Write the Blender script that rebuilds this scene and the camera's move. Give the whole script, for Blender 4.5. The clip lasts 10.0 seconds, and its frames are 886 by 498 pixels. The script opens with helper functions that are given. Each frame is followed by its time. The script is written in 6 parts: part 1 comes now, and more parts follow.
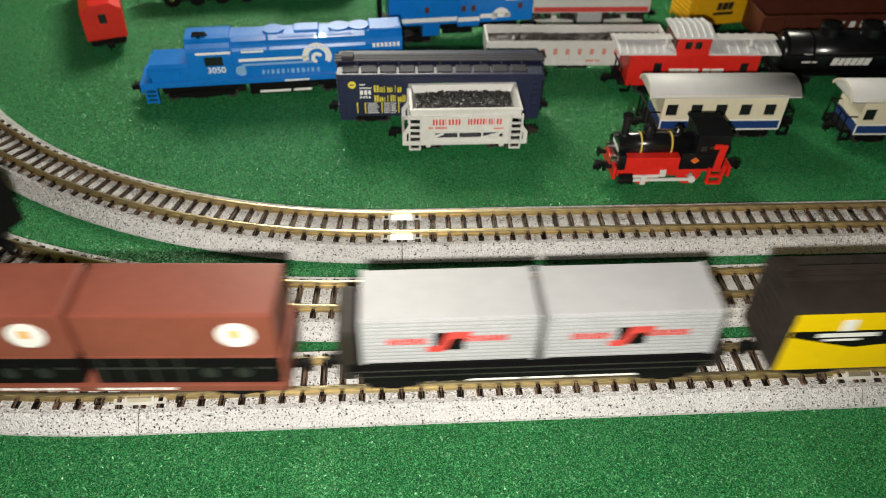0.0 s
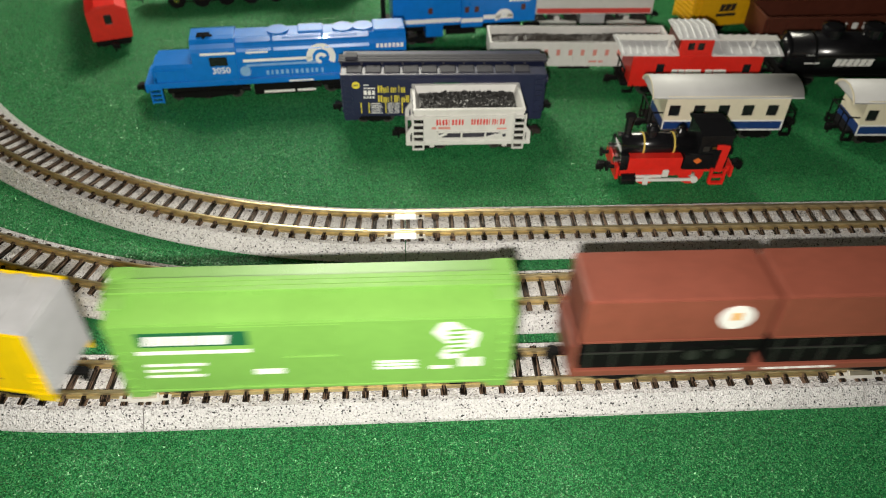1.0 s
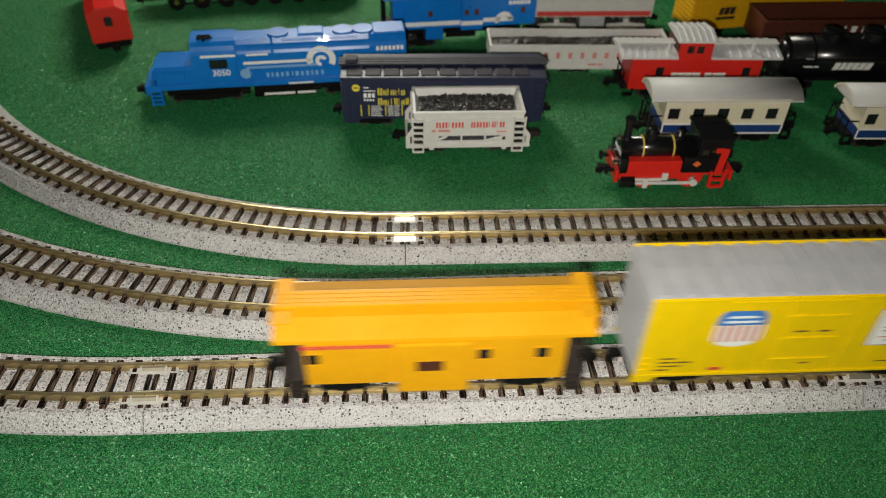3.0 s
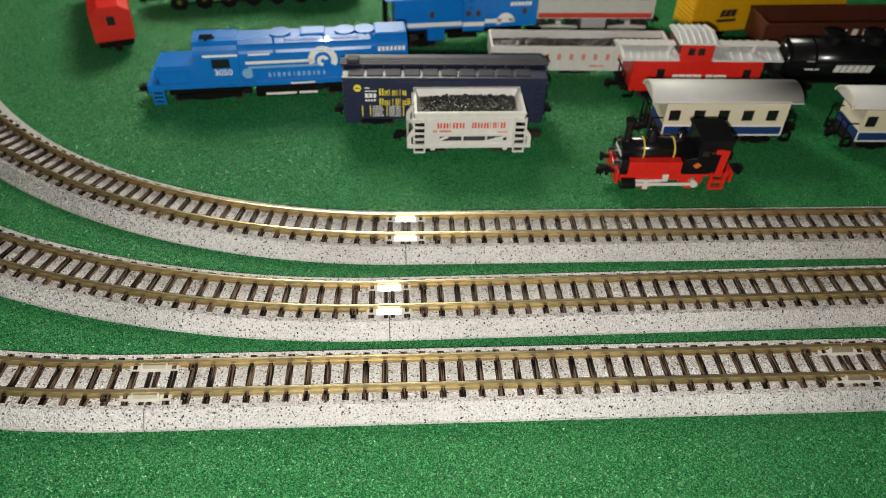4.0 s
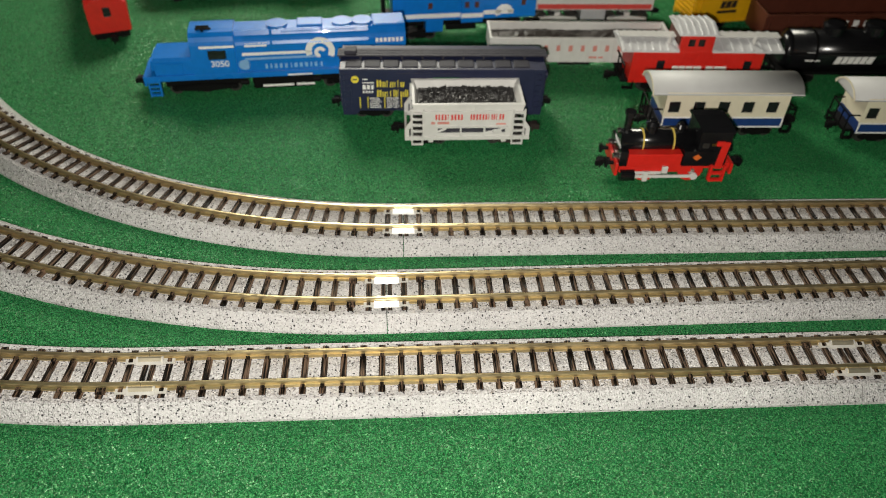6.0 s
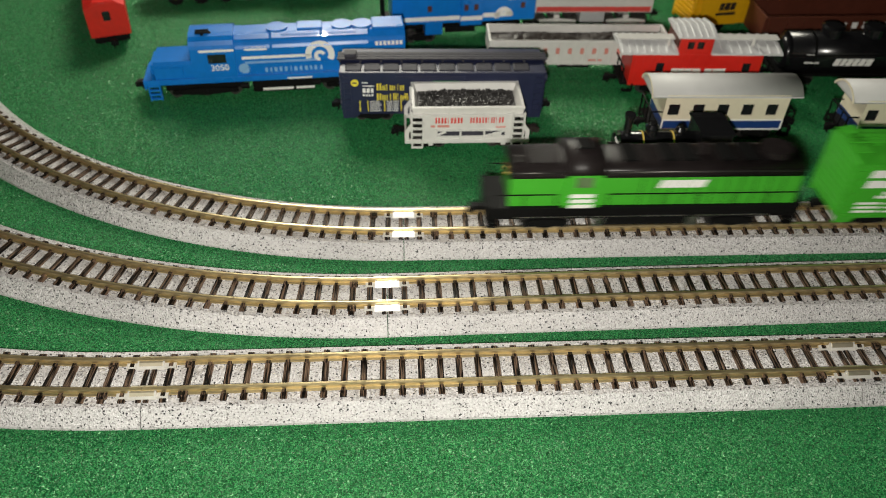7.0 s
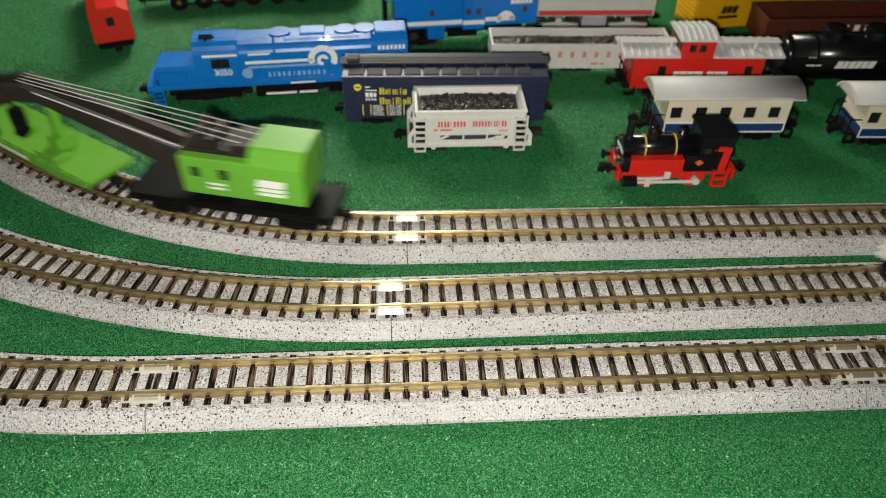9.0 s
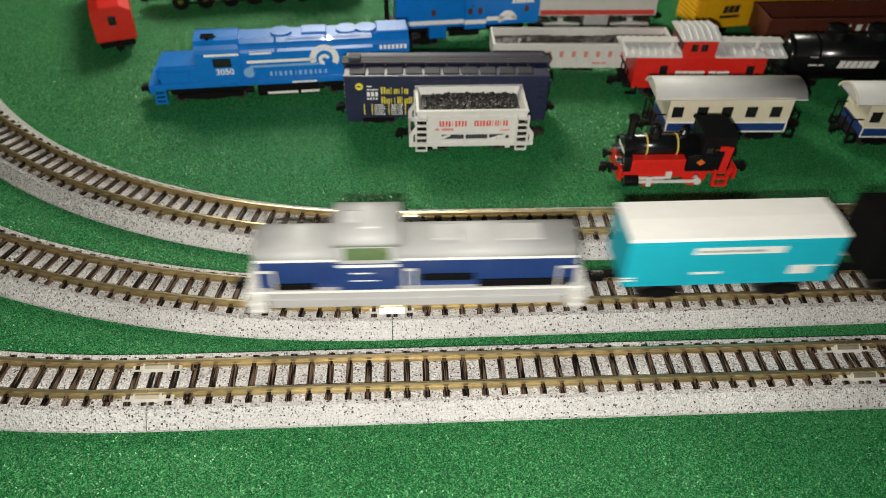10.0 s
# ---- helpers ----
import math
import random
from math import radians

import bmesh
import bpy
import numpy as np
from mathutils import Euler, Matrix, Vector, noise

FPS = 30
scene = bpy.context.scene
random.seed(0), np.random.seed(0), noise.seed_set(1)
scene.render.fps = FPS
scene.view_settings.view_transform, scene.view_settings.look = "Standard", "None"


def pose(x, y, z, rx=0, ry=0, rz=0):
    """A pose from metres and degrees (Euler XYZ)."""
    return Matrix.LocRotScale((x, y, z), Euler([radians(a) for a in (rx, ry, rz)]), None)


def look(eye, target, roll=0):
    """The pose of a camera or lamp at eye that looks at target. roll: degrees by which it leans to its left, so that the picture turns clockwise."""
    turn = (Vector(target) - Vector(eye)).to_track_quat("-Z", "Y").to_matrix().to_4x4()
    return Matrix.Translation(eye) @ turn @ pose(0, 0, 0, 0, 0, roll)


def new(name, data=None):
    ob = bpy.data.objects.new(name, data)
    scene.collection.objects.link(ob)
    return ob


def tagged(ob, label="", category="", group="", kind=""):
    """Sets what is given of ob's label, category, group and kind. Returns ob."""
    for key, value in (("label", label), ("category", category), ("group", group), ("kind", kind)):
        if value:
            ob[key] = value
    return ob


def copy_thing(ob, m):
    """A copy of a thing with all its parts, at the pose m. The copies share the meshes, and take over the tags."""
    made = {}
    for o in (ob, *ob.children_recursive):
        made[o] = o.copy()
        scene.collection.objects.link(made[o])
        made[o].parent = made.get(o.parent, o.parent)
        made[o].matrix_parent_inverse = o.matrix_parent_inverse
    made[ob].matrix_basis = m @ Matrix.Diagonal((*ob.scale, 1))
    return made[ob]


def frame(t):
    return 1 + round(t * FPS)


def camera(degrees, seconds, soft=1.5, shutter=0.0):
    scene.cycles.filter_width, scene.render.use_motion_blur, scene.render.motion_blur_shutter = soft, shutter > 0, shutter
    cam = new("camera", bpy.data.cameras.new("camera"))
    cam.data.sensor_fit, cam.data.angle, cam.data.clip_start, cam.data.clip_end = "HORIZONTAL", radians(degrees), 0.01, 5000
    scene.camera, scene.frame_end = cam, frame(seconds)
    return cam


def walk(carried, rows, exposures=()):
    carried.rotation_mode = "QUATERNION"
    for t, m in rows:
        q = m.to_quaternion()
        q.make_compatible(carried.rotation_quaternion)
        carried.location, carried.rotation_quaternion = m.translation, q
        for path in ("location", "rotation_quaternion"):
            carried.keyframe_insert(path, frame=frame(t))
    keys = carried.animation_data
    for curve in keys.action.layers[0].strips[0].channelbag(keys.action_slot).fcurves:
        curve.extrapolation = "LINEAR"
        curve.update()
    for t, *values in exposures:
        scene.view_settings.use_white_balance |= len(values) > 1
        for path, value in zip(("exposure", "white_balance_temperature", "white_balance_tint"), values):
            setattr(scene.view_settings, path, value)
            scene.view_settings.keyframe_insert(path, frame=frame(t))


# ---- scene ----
cam = camera(61.22, 10.0, soft=0.95, shutter=0.5)
cam.data.dof.use_dof, cam.data.dof.focus_distance, cam.data.dof.aperture_fstop = True, 0.200, 19.5
walk(cam, [
    (0.0, pose(-0.02687, -0.12520, 0.15990, 48.402, -1.079, -3.355)),
    (0.5, pose(-0.02694, -0.12567, 0.16015, 48.385, -1.134, -3.253)),
    (1.0, pose(-0.02714, -0.12665, 0.15999, 48.551, -1.029, -3.134)),
    (1.5, pose(-0.02735, -0.12631, 0.16048, 48.470, -1.072, -3.165)),
    (2.0, pose(-0.02713, -0.12649, 0.16025, 48.556, -1.081, -3.084)),
    (2.5, pose(-0.02726, -0.12622, 0.16043, 48.597, -1.097, -3.133)),
    (4.0, pose(-0.02735, -0.12736, 0.16038, 48.797, -1.335, -2.895)),
    (4.5, pose(-0.02727, -0.12744, 0.15981, 48.789, -1.432, -2.799)),
    (5.0, pose(-0.02705, -0.12671, 0.15939, 48.517, -1.463, -2.817)),
    (5.5, pose(-0.02670, -0.12667, 0.15863, 48.355, -1.393, -2.835)),
    (7.0, pose(-0.02705, -0.12626, 0.15976, 48.411, -1.257, -3.071)),
    (7.5, pose(-0.02749, -0.12676, 0.16008, 48.518, -1.167, -3.022)),
    (8.0, pose(-0.02742, -0.12741, 0.16042, 48.598, -1.075, -2.928)),
    (8.5, pose(-0.02773, -0.12730, 0.16020, 48.690, -1.131, -3.036)),
    (9.0, pose(-0.02716, -0.12663, 0.15991, 48.710, -0.982, -3.015)),
    (9.5, pose(-0.02731, -0.12646, 0.15958, 48.739, -1.025, -2.973)),
    (10.0, pose(-0.02704, -0.12675, 0.15980, 48.693, -0.955, -2.880)),
], exposures=[(0.0, 0.24), (0.5, 0.26), (1.0, 0.24), (1.5, 0.10), (2.0, -0.34), (2.5, -0.45), (2.8, -0.38), (3.6, 0.03), (4.0, 0.09), (10.0, 0.09)])

# ---- light: the telephone's own small light beside its lens, and one lamp behind the parked stock ----
world = bpy.data.worlds.new("room_world")
scene.world = world
world.use_nodes = True
world.node_tree.nodes["Background"].inputs[0].default_value = (1.0, 0.93, 0.82, 1)
world.node_tree.nodes["Background"].inputs[1].default_value = 0.012

led = bpy.data.lights.new("phone_light", "AREA")
led.shape, led.size, led.energy, led.color = "DISK", 0.005, 0.66, (1.0, 0.955, 0.87)
new("phone_light", led).matrix_world = look((-0.034, -0.133, 0.151), (-0.03, 0.07, 0.0))

table_lamp = bpy.data.lights.new("table_lamp", "AREA")
table_lamp.shape, table_lamp.size, table_lamp.energy, table_lamp.color = "DISK", 0.15, 1.34, (0.97, 0.94, 0.80)
new("table_lamp", table_lamp).matrix_world = look((-0.07, 0.42, 0.245), (-0.06, 0.20, 0.0))


# ---- materials ----
def shader(name, colour, rough=0.5, metal=0.0, var=0.12, scale=400.0, bump=0.0, bscale=1500.0, coat=0.0, spec=0.5):
    """Plain paint, plastic or metal with mottling at two scales and a fine relief."""
    m = bpy.data.materials.new(name)
    m.use_nodes = True
    n, l = m.node_tree.nodes, m.node_tree.links
    b = n["Principled BSDF"]
    b.inputs["Roughness"].default_value, b.inputs["Metallic"].default_value = rough, metal
    b.inputs["Coat Weight"].default_value, b.inputs["Specular IOR Level"].default_value = coat, spec
    co = n.new("ShaderNodeTexCoord")
    mix = n.new("ShaderNodeMixRGB")
    mix.inputs[1].default_value = (*[c * (1 - var) for c in colour], 1)
    mix.inputs[2].default_value = (*[min(1, c * (1 + var)) for c in colour], 1)
    na, nb, ad = n.new("ShaderNodeTexNoise"), n.new("ShaderNodeTexNoise"), n.new("ShaderNodeMath")
    na.inputs["Scale"].default_value, nb.inputs["Scale"].default_value = scale, scale * 0.12
    na.inputs["Detail"].default_value = 4
    ad.operation = "ADD"
    mr = n.new("ShaderNodeMapRange")
    mr.inputs[1].default_value, mr.inputs[2].default_value = 0.7, 1.3
    for x in (na, nb):
        l.new(co.outputs["Object"], x.inputs["Vector"])
    l.new(na.outputs[0], ad.inputs[0]), l.new(nb.outputs[0], ad.inputs[1])
    l.new(ad.outputs[0], mr.inputs[0]), l.new(mr.outputs[0], mix.inputs[0])
    l.new(mix.outputs[0], b.inputs["Base Color"])
    rr = n.new("ShaderNodeMapRange")
    rr.inputs[3].default_value, rr.inputs[4].default_value = max(0.05, rough - 0.10), min(1, rough + 0.12)
    l.new(nb.outputs[0], rr.inputs[0]), l.new(rr.outputs[0], b.inputs["Roughness"])
    if bump:
        nc, bp = n.new("ShaderNodeTexNoise"), n.new("ShaderNodeBump")
        nc.inputs["Scale"].default_value = bscale
        bp.inputs["Strength"].default_value, bp.inputs["Distance"].default_value = bump, 0.0002
        l.new(co.outputs["Object"], nc.inputs["Vector"]), l.new(nc.outputs[0], bp.inputs["Height"])
        l.new(bp.outputs[0], b.inputs["Normal"])
    return m


def felt_material():
    """Green grass-cloth: short fibres, dark between, a few glinting tips."""
    m = bpy.data.materials.new("green_felt")
    m.use_nodes = True
    n, l = m.node_tree.nodes, m.node_tree.links
    b = n["Principled BSDF"]
    co = n.new("ShaderNodeTexCoord")
    fine, mid, big = (n.new("ShaderNodeTexNoise") for _ in range(3))
    for x, s, d in ((fine, 3600, 2), (mid, 420, 4), (big, 14, 3)):
        x.inputs["Scale"].default_value, x.inputs["Detail"].default_value = s, d
        l.new(co.outputs["Object"], x.inputs["Vector"])
    cells = n.new("ShaderNodeTexVoronoi")
    cells.inputs["Scale"].default_value = 3900
    l.new(co.outputs["Object"], cells.inputs["Vector"])
    cs = n.new("ShaderNodeSeparateColor")
    l.new(cells.outputs["Color"], cs.inputs[0])
    half = n.new("ShaderNodeMath")
    half.operation, half.inputs[1].default_value = "MULTIPLY_ADD", 0.55
    fh = n.new("ShaderNodeMath")
    fh.operation, fh.inputs[1].default_value = "MULTIPLY", 0.45
    l.new(fine.outputs[0], fh.inputs[0]), l.new(cs.outputs[2], half.inputs[0]), l.new(fh.outputs[0], half.inputs[2])
    ramp = n.new("ShaderNodeValToRGB")
    el = ramp.color_ramp.elements
    el[0].position, el[0].color = 0.22, (0.002, 0.024, 0.007, 1)
    # lightest fibre tips: part of their sparkle is put into this colour
    el[1].position, el[1].color = 0.84, (0.070, 0.320, 0.100, 1)
    e = el.new(0.55)
    e.color = (0.0055, 0.076, 0.021, 1)
    l.new(half.outputs[0], ramp.inputs[0])
    ov = n.new("ShaderNodeMixRGB")
    ov.blend_type, ov.inputs[0].default_value = "OVERLAY", 0.22
    l.new(ramp.outputs[0], ov.inputs[1])
    g = n.new("ShaderNodeMath")
    g.operation = "MULTIPLY_ADD"
    g.inputs[1].default_value, g.inputs[2].default_value = 0.6, 0.0
    l.new(mid.outputs[0], g.inputs[0])
    g2 = n.new("ShaderNodeMath")
    g2.operation = "MULTIPLY_ADD"
    g2.inputs[1].default_value = 0.5
    l.new(big.outputs[0], g2.inputs[0]), l.new(g.outputs[0], g2.inputs[2])
    l.new(g2.outputs[0], ov.inputs[2])
    l.new(ov.outputs[0], b.inputs["Base Color"])
    vor = n.new("ShaderNodeTexVoronoi")
    vor.inputs["Scale"].default_value = 2700
    l.new(co.outputs["Object"], vor.inputs["Vector"])
    sep = n.new("ShaderNodeSeparateColor")
    l.new(vor.outputs["Color"], sep.inputs[0])
    gl = n.new("ShaderNodeMapRange")
    gl.inputs[1].default_value, gl.inputs[2].default_value = 0.36, 0.48
    gl.inputs[3].default_value, gl.inputs[4].default_value = 0.95, 0.24
    l.new(sep.outputs[2], gl.inputs[0]), l.new(gl.outputs[0], b.inputs["Roughness"])
    bp = n.new("ShaderNodeBump")
    bp.inputs["Strength"].default_value, bp.inputs["Distance"].default_value = 0.6, 0.0004
    l.new(fine.outputs[0], bp.inputs["Height"])
    tilt, lean, unit = (n.new("ShaderNodeVectorMath") for _ in range(3))
    tilt.operation, tilt.inputs[1].default_value = "SUBTRACT", (0.5, 0.5, 0.5)
    lean.operation, lean.inputs[1].default_value = "MULTIPLY_ADD", (1.25, 1.25, 0.3)
    unit.operation = "NORMALIZE"
    l.new(vor.outputs["Color"], tilt.inputs[0]), l.new(tilt.outputs[0], lean.inputs[0])
    l.new(bp.outputs[0], lean.inputs[2]), l.new(lean.outputs[0], unit.inputs[0]), l.new(unit.outputs[0], b.inputs["Normal"])
    gs = n.new("ShaderNodeMapRange")
    gs.inputs[1].default_value, gs.inputs[2].default_value = 0.36, 0.48
    gs.inputs[3].default_value, gs.inputs[4].default_value = 0.05, 1.0
    l.new(sep.outputs[2], gs.inputs[0]), l.new(gs.outputs[0], b.inputs["Specular IOR Level"])
    b.inputs["Sheen Weight"].default_value = 0.38
    b.inputs["Specular Tint"].default_value = (0.55, 1.0, 0.55, 1)
    b.inputs["Sheen Roughness"].default_value = 0.45
    b.inputs["Sheen Tint"].default_value = (0.10, 0.85, 0.28, 1)
    return m


def ballast_material():
    """Pale grey moulded ballast with fine black and brown flecks."""
    m = bpy.data.materials.new("grey_ballast")
    m.use_nodes = True
    n, l = m.node_tree.nodes, m.node_tree.links
    b = n["Principled BSDF"]
    b.inputs["Roughness"].default_value, b.inputs["Specular IOR Level"].default_value = 0.36, 0.5
    co = n.new("ShaderNodeTexCoord")
    vor, vor2, ns, big = n.new("ShaderNodeTexVoronoi"), n.new("ShaderNodeTexVoronoi"), n.new("ShaderNodeTexNoise"), n.new("ShaderNodeTexNoise")
    vor.inputs["Scale"].default_value, vor2.inputs["Scale"].default_value = 2500, 3100
    ns.inputs["Scale"].default_value, ns.inputs["Detail"].default_value, big.inputs["Scale"].default_value = 1800, 4, 25
    for x in (vor, vor2, ns, big):
        l.new(co.outputs["Object"], x.inputs["Vector"])
    base = n.new("ShaderNodeValToRGB")
    base.color_ramp.elements[0].position, base.color_ramp.elements[0].color = 0.3, (0.47, 0.455, 0.45, 1)
    base.color_ramp.elements[1].position, base.color_ramp.elements[1].color = 0.7, (0.64, 0.625, 0.615, 1)
    l.new(ns.outputs[0], base.inputs[0])
    col = base.outputs[0]
    for v, lim, c in ((vor, 0.045, (0.045, 0.043, 0.045, 1)), (vor2, 0.10, (0.32, 0.305, 0.30, 1))):
        sep = n.new("ShaderNodeSeparateColor")
        l.new(v.outputs["Color"], sep.inputs[0])
        lt, mx = n.new("ShaderNodeMath"), n.new("ShaderNodeMixRGB")
        lt.operation, lt.inputs[1].default_value = "LESS_THAN", lim
        l.new(sep.outputs[0], lt.inputs[0])
        mx.inputs[2].default_value = c
        l.new(lt.outputs[0], mx.inputs[0]), l.new(col, mx.inputs[1])
        col = mx.outputs[0]
    mu, mr = n.new("ShaderNodeMixRGB"), n.new("ShaderNodeMapRange")
    mr.inputs[1].default_value, mr.inputs[2].default_value, mr.inputs[3].default_value, mr.inputs[4].default_value = 0.3, 0.7, 0.86, 1.08
    l.new(big.outputs[0], mr.inputs[0])
    mu.blend_type, mu.inputs[0].default_value = "MULTIPLY", 1
    l.new(col, mu.inputs[1]), l.new(mr.outputs[0], mu.inputs[2]), l.new(mu.outputs[0], b.inputs["Base Color"])
    bp = n.new("ShaderNodeBump")
    bp.inputs["Strength"].default_value, bp.inputs["Distance"].default_value = 0.8, 0.0003
    l.new(vor.outputs["Distance"], bp.inputs["Height"])
    # each grain faces its own way
    tilt, lean, unit = (n.new("ShaderNodeVectorMath") for _ in range(3))
    tilt.operation, tilt.inputs[1].default_value = "SUBTRACT", (0.5, 0.5, 0.5)
    lean.operation, lean.inputs[1].default_value = "MULTIPLY_ADD", (1.0, 1.0, 0.2)
    unit.operation = "NORMALIZE"
    l.new(vor2.outputs["Color"], tilt.inputs[0]), l.new(tilt.outputs[0], lean.inputs[0])
    l.new(bp.outputs[0], lean.inputs[2]), l.new(lean.outputs[0], unit.inputs[0]), l.new(unit.outputs[0], b.inputs["Normal"])
    return m


def tie_material():
    """Dark brown moulded sleepers with wood grain along them; each a little different."""
    m = bpy.data.materials.new("brown_sleeper")
    m.use_nodes = True
    n, l = m.node_tree.nodes, m.node_tree.links
    b = n["Principled BSDF"]
    b.inputs["Roughness"].default_value, b.inputs["Specular IOR Level"].default_value = 0.40, 0.25
    co, mp, ns, oi = n.new("ShaderNodeTexCoord"), n.new("ShaderNodeMapping"), n.new("ShaderNodeTexNoise"), n.new("ShaderNodeObjectInfo")
    mp.inputs["Scale"].default_value = (2300, 110, 600)
    ns.inputs["Scale"].default_value, ns.inputs["Detail"].default_value = 1.0, 3
    ad = n.new("ShaderNodeVectorMath")
    l.new(co.outputs["Object"], mp.inputs["Vector"]), l.new(mp.outputs[0], ad.inputs[0])
    sc = n.new("ShaderNodeMath")
    sc.operation, sc.inputs[1].default_value = "MULTIPLY", 50
    l.new(oi.outputs["Random"], sc.inputs[0]), l.new(sc.outputs[0], ad.inputs[1]), l.new(ad.outputs[0], ns.inputs["Vector"])
    ramp = n.new("ShaderNodeValToRGB")
    ramp.color_ramp.elements[0].position, ramp.color_ramp.elements[0].color = 0.47, (0.003, 0.002, 0.0016, 1)
    # pale grain lines, coloured lighter for the glare along their ridges
    ramp.color_ramp.elements[1].position, ramp.color_ramp.elements[1].color = 0.60, (0.150, 0.098, 0.066, 1)
    l.new(ns.outputs[0], ramp.inputs[0]), l.new(ramp.outputs[0], b.inputs["Base Color"])
    bp = n.new("ShaderNodeBump")
    bp.inputs["Strength"].default_value, bp.inputs["Distance"].default_value = 1.0, 0.0008
    l.new(ns.outputs[0], bp.inputs["Height"]), l.new(bp.outputs[0], b.inputs["Normal"])
    return m


FELT, BALLAST, TIE = felt_material(), ballast_material(), tie_material()
RAIL = shader("brassy_rail", (0.70, 0.57, 0.32), 0.32, 0.92, 0.12, 900)
JOINMETAL = shader("pale_brass_joiner", (0.86, 0.78, 0.58), 0.32, 0.85, 0.1, 900)
JOINER = shader("pale_joiner_plastic", (0.50, 0.485, 0.44), 0.28, 0.0, 0.12, coat=1.0, spec=0.8)
BLACK = shader("black_plastic", (0.005, 0.005, 0.005), 0.52, bump=0.3, spec=0.10)
GLOSSBLACK = shader("glossy_black_paint", (0.007, 0.007, 0.008), 0.20, var=0.2)
PRINTBROWN = shader("dark_print", (0.16, 0.10, 0.02), 0.6)
SOFTBLACK = shader("worn_black_roof", (0.027, 0.021, 0.018), 0.45, var=0.3, bump=0.25, spec=0.22)
STEEL = shader("dark_steel", (0.09, 0.085, 0.08), 0.4, 0.8)
BRIGHT = shader("bright_steel", (0.62, 0.61, 0.58), 0.25, 1.0)
BRASS = shader("brass_trim", (0.75, 0.52, 0.16), 0.25, 1.0)
WHITE = shader("white_print", (0.82, 0.81, 0.78), 0.5, var=0.04)
SILVER = shader("silver_paint", (0.29, 0.29, 0.30), 0.46, 0.25, 0.06, 300, 0.15)
ROOFGREY = shader("grey_roof_paint", (0.40, 0.40, 0.41), 0.42, 0.0, 0.10, 200, 0.15)
CONTAINER = shader("pale_silver_container_paint", (0.41, 0.41, 0.42), 0.46, 0.15, 0.06, 300, 0.15)
COACHROOF = shader("light_grey_roof_plastic", (0.54, 0.54, 0.53), 0.5, 0.0, 0.06, 200, 0.1)
PALESILVER = shader("bright_silver_roof", (0.66, 0.66, 0.66), 0.36, 0.1, 0.08, 300, 0.15)
GOLDBAND = shader("gold_band_paint", (0.75, 0.55, 0.12), 0.35, 0.3)
OFFWHITE = shader("chalky_white_plastic", (0.62, 0.61, 0.58), 0.45, var=0.07, bump=0.3)
CREAM = shader("cream_plastic", (0.72, 0.66, 0.50), 0.38, var=0.05)
NAVYTRIM = shader("deep_blue_paint", (0.012, 0.042, 0.17), 0.32, var=0.1)
BLUE = shader("bright_blue_plastic", (0.004, 0.165, 0.57), 0.30, var=0.1, bump=0.04, coat=0.15, spec=0.4)
NAVY = shader("dusty_navy_plastic", (0.015, 0.019, 0.052), 0.42, var=0.15, bump=0.25)
SLATE = shader("slate_roof_plastic", (0.042, 0.041, 0.052), 0.55, var=0.2, bump=0.3, spec=0.15)
RED = shader("red_plastic", (0.64, 0.020, 0.013), 0.33, var=0.1, bump=0.15)
REDINK = shader("red_print", (0.62, 0.06, 0.05), 0.5)
PALEREDINK = shader("faded_red_print", (0.62, 0.24, 0.20), 0.5)
PALEBLUE = shader("pale_blue_print", (0.22, 0.42, 0.68), 0.5)
BLUEINK = shader("blue_print", (0.05, 0.19, 0.52), 0.5)
YELLOW = shader("yellow_plastic", (0.80, 0.54, 0.002), 0.38, var=0.05, bump=0.12, spec=0.25)
YELLOWINK = shader("yellow_print", (0.72, 0.60, 0.05), 0.5)
ORANGE = shader("orange_yellow_plastic", (0.76, 0.35, 0.003), 0.4, var=0.06, bump=0.12)
OCHRE = shader("ochre_yellow_plastic", (0.66, 0.36, 0.006), 0.4, var=0.08, bump=0.15)
BROWN = shader("oxide_brown_plastic", (0.215, 0.060, 0.038), 0.42, var=0.1, bump=0.2, spec=0.5)
DARKBROWN = shader("dark_oxide_plastic", (0.085, 0.022, 0.012), 0.45, var=0.15, bump=0.2)
GREEN = shader("leaf_green_plastic", (0.052, 0.36, 0.024), 0.35, var=0.06, bump=0.12)
LIME = shader("lime_green_plastic", (0.140, 0.40, 0.040), 0.45, var=0.07, bump=0.12, spec=0.25)
PALELIME = shader("pale_lime_plastic", (0.185, 0.39, 0.075), 0.40, var=0.07, bump=0.12)
INKGREEN = shader("dark_green_print", (0.01, 0.11, 0.04), 0.5)
CYAN = shader("turquoise_plastic", (0.01, 0.42, 0.55), 0.36, var=0.05, bump=0.12)
COAL = shader("coal_load", (0.03, 0.028, 0.027), 0.45, var=0.5, scale=1500, bump=0.9, bscale=1800)
HOODROOF = shader("glossy_dark_hood_roof", (0.014, 0.011, 0.011), 0.36, var=0.3, bump=0.15, spec=0.25)
DIAMOND = shader("orange_red_print", (0.62, 0.13, 0.02), 0.5)
PALEPAINT = shader("pale_silver_hood_paint", (0.43, 0.43, 0.43), 0.5, 0.0, 0.06, 300, 0.12, spec=0.3)
GLASS = shader("dark_window", (0.012, 0.012, 0.014), 0.12)
GREENGLASS = shader("tinted_window", (0.10, 0.16, 0.07), 0.15)
ROOM = shader("plain_room_wall", (0.16, 0.14, 0.12), 0.9, var=0.08, scale=8)


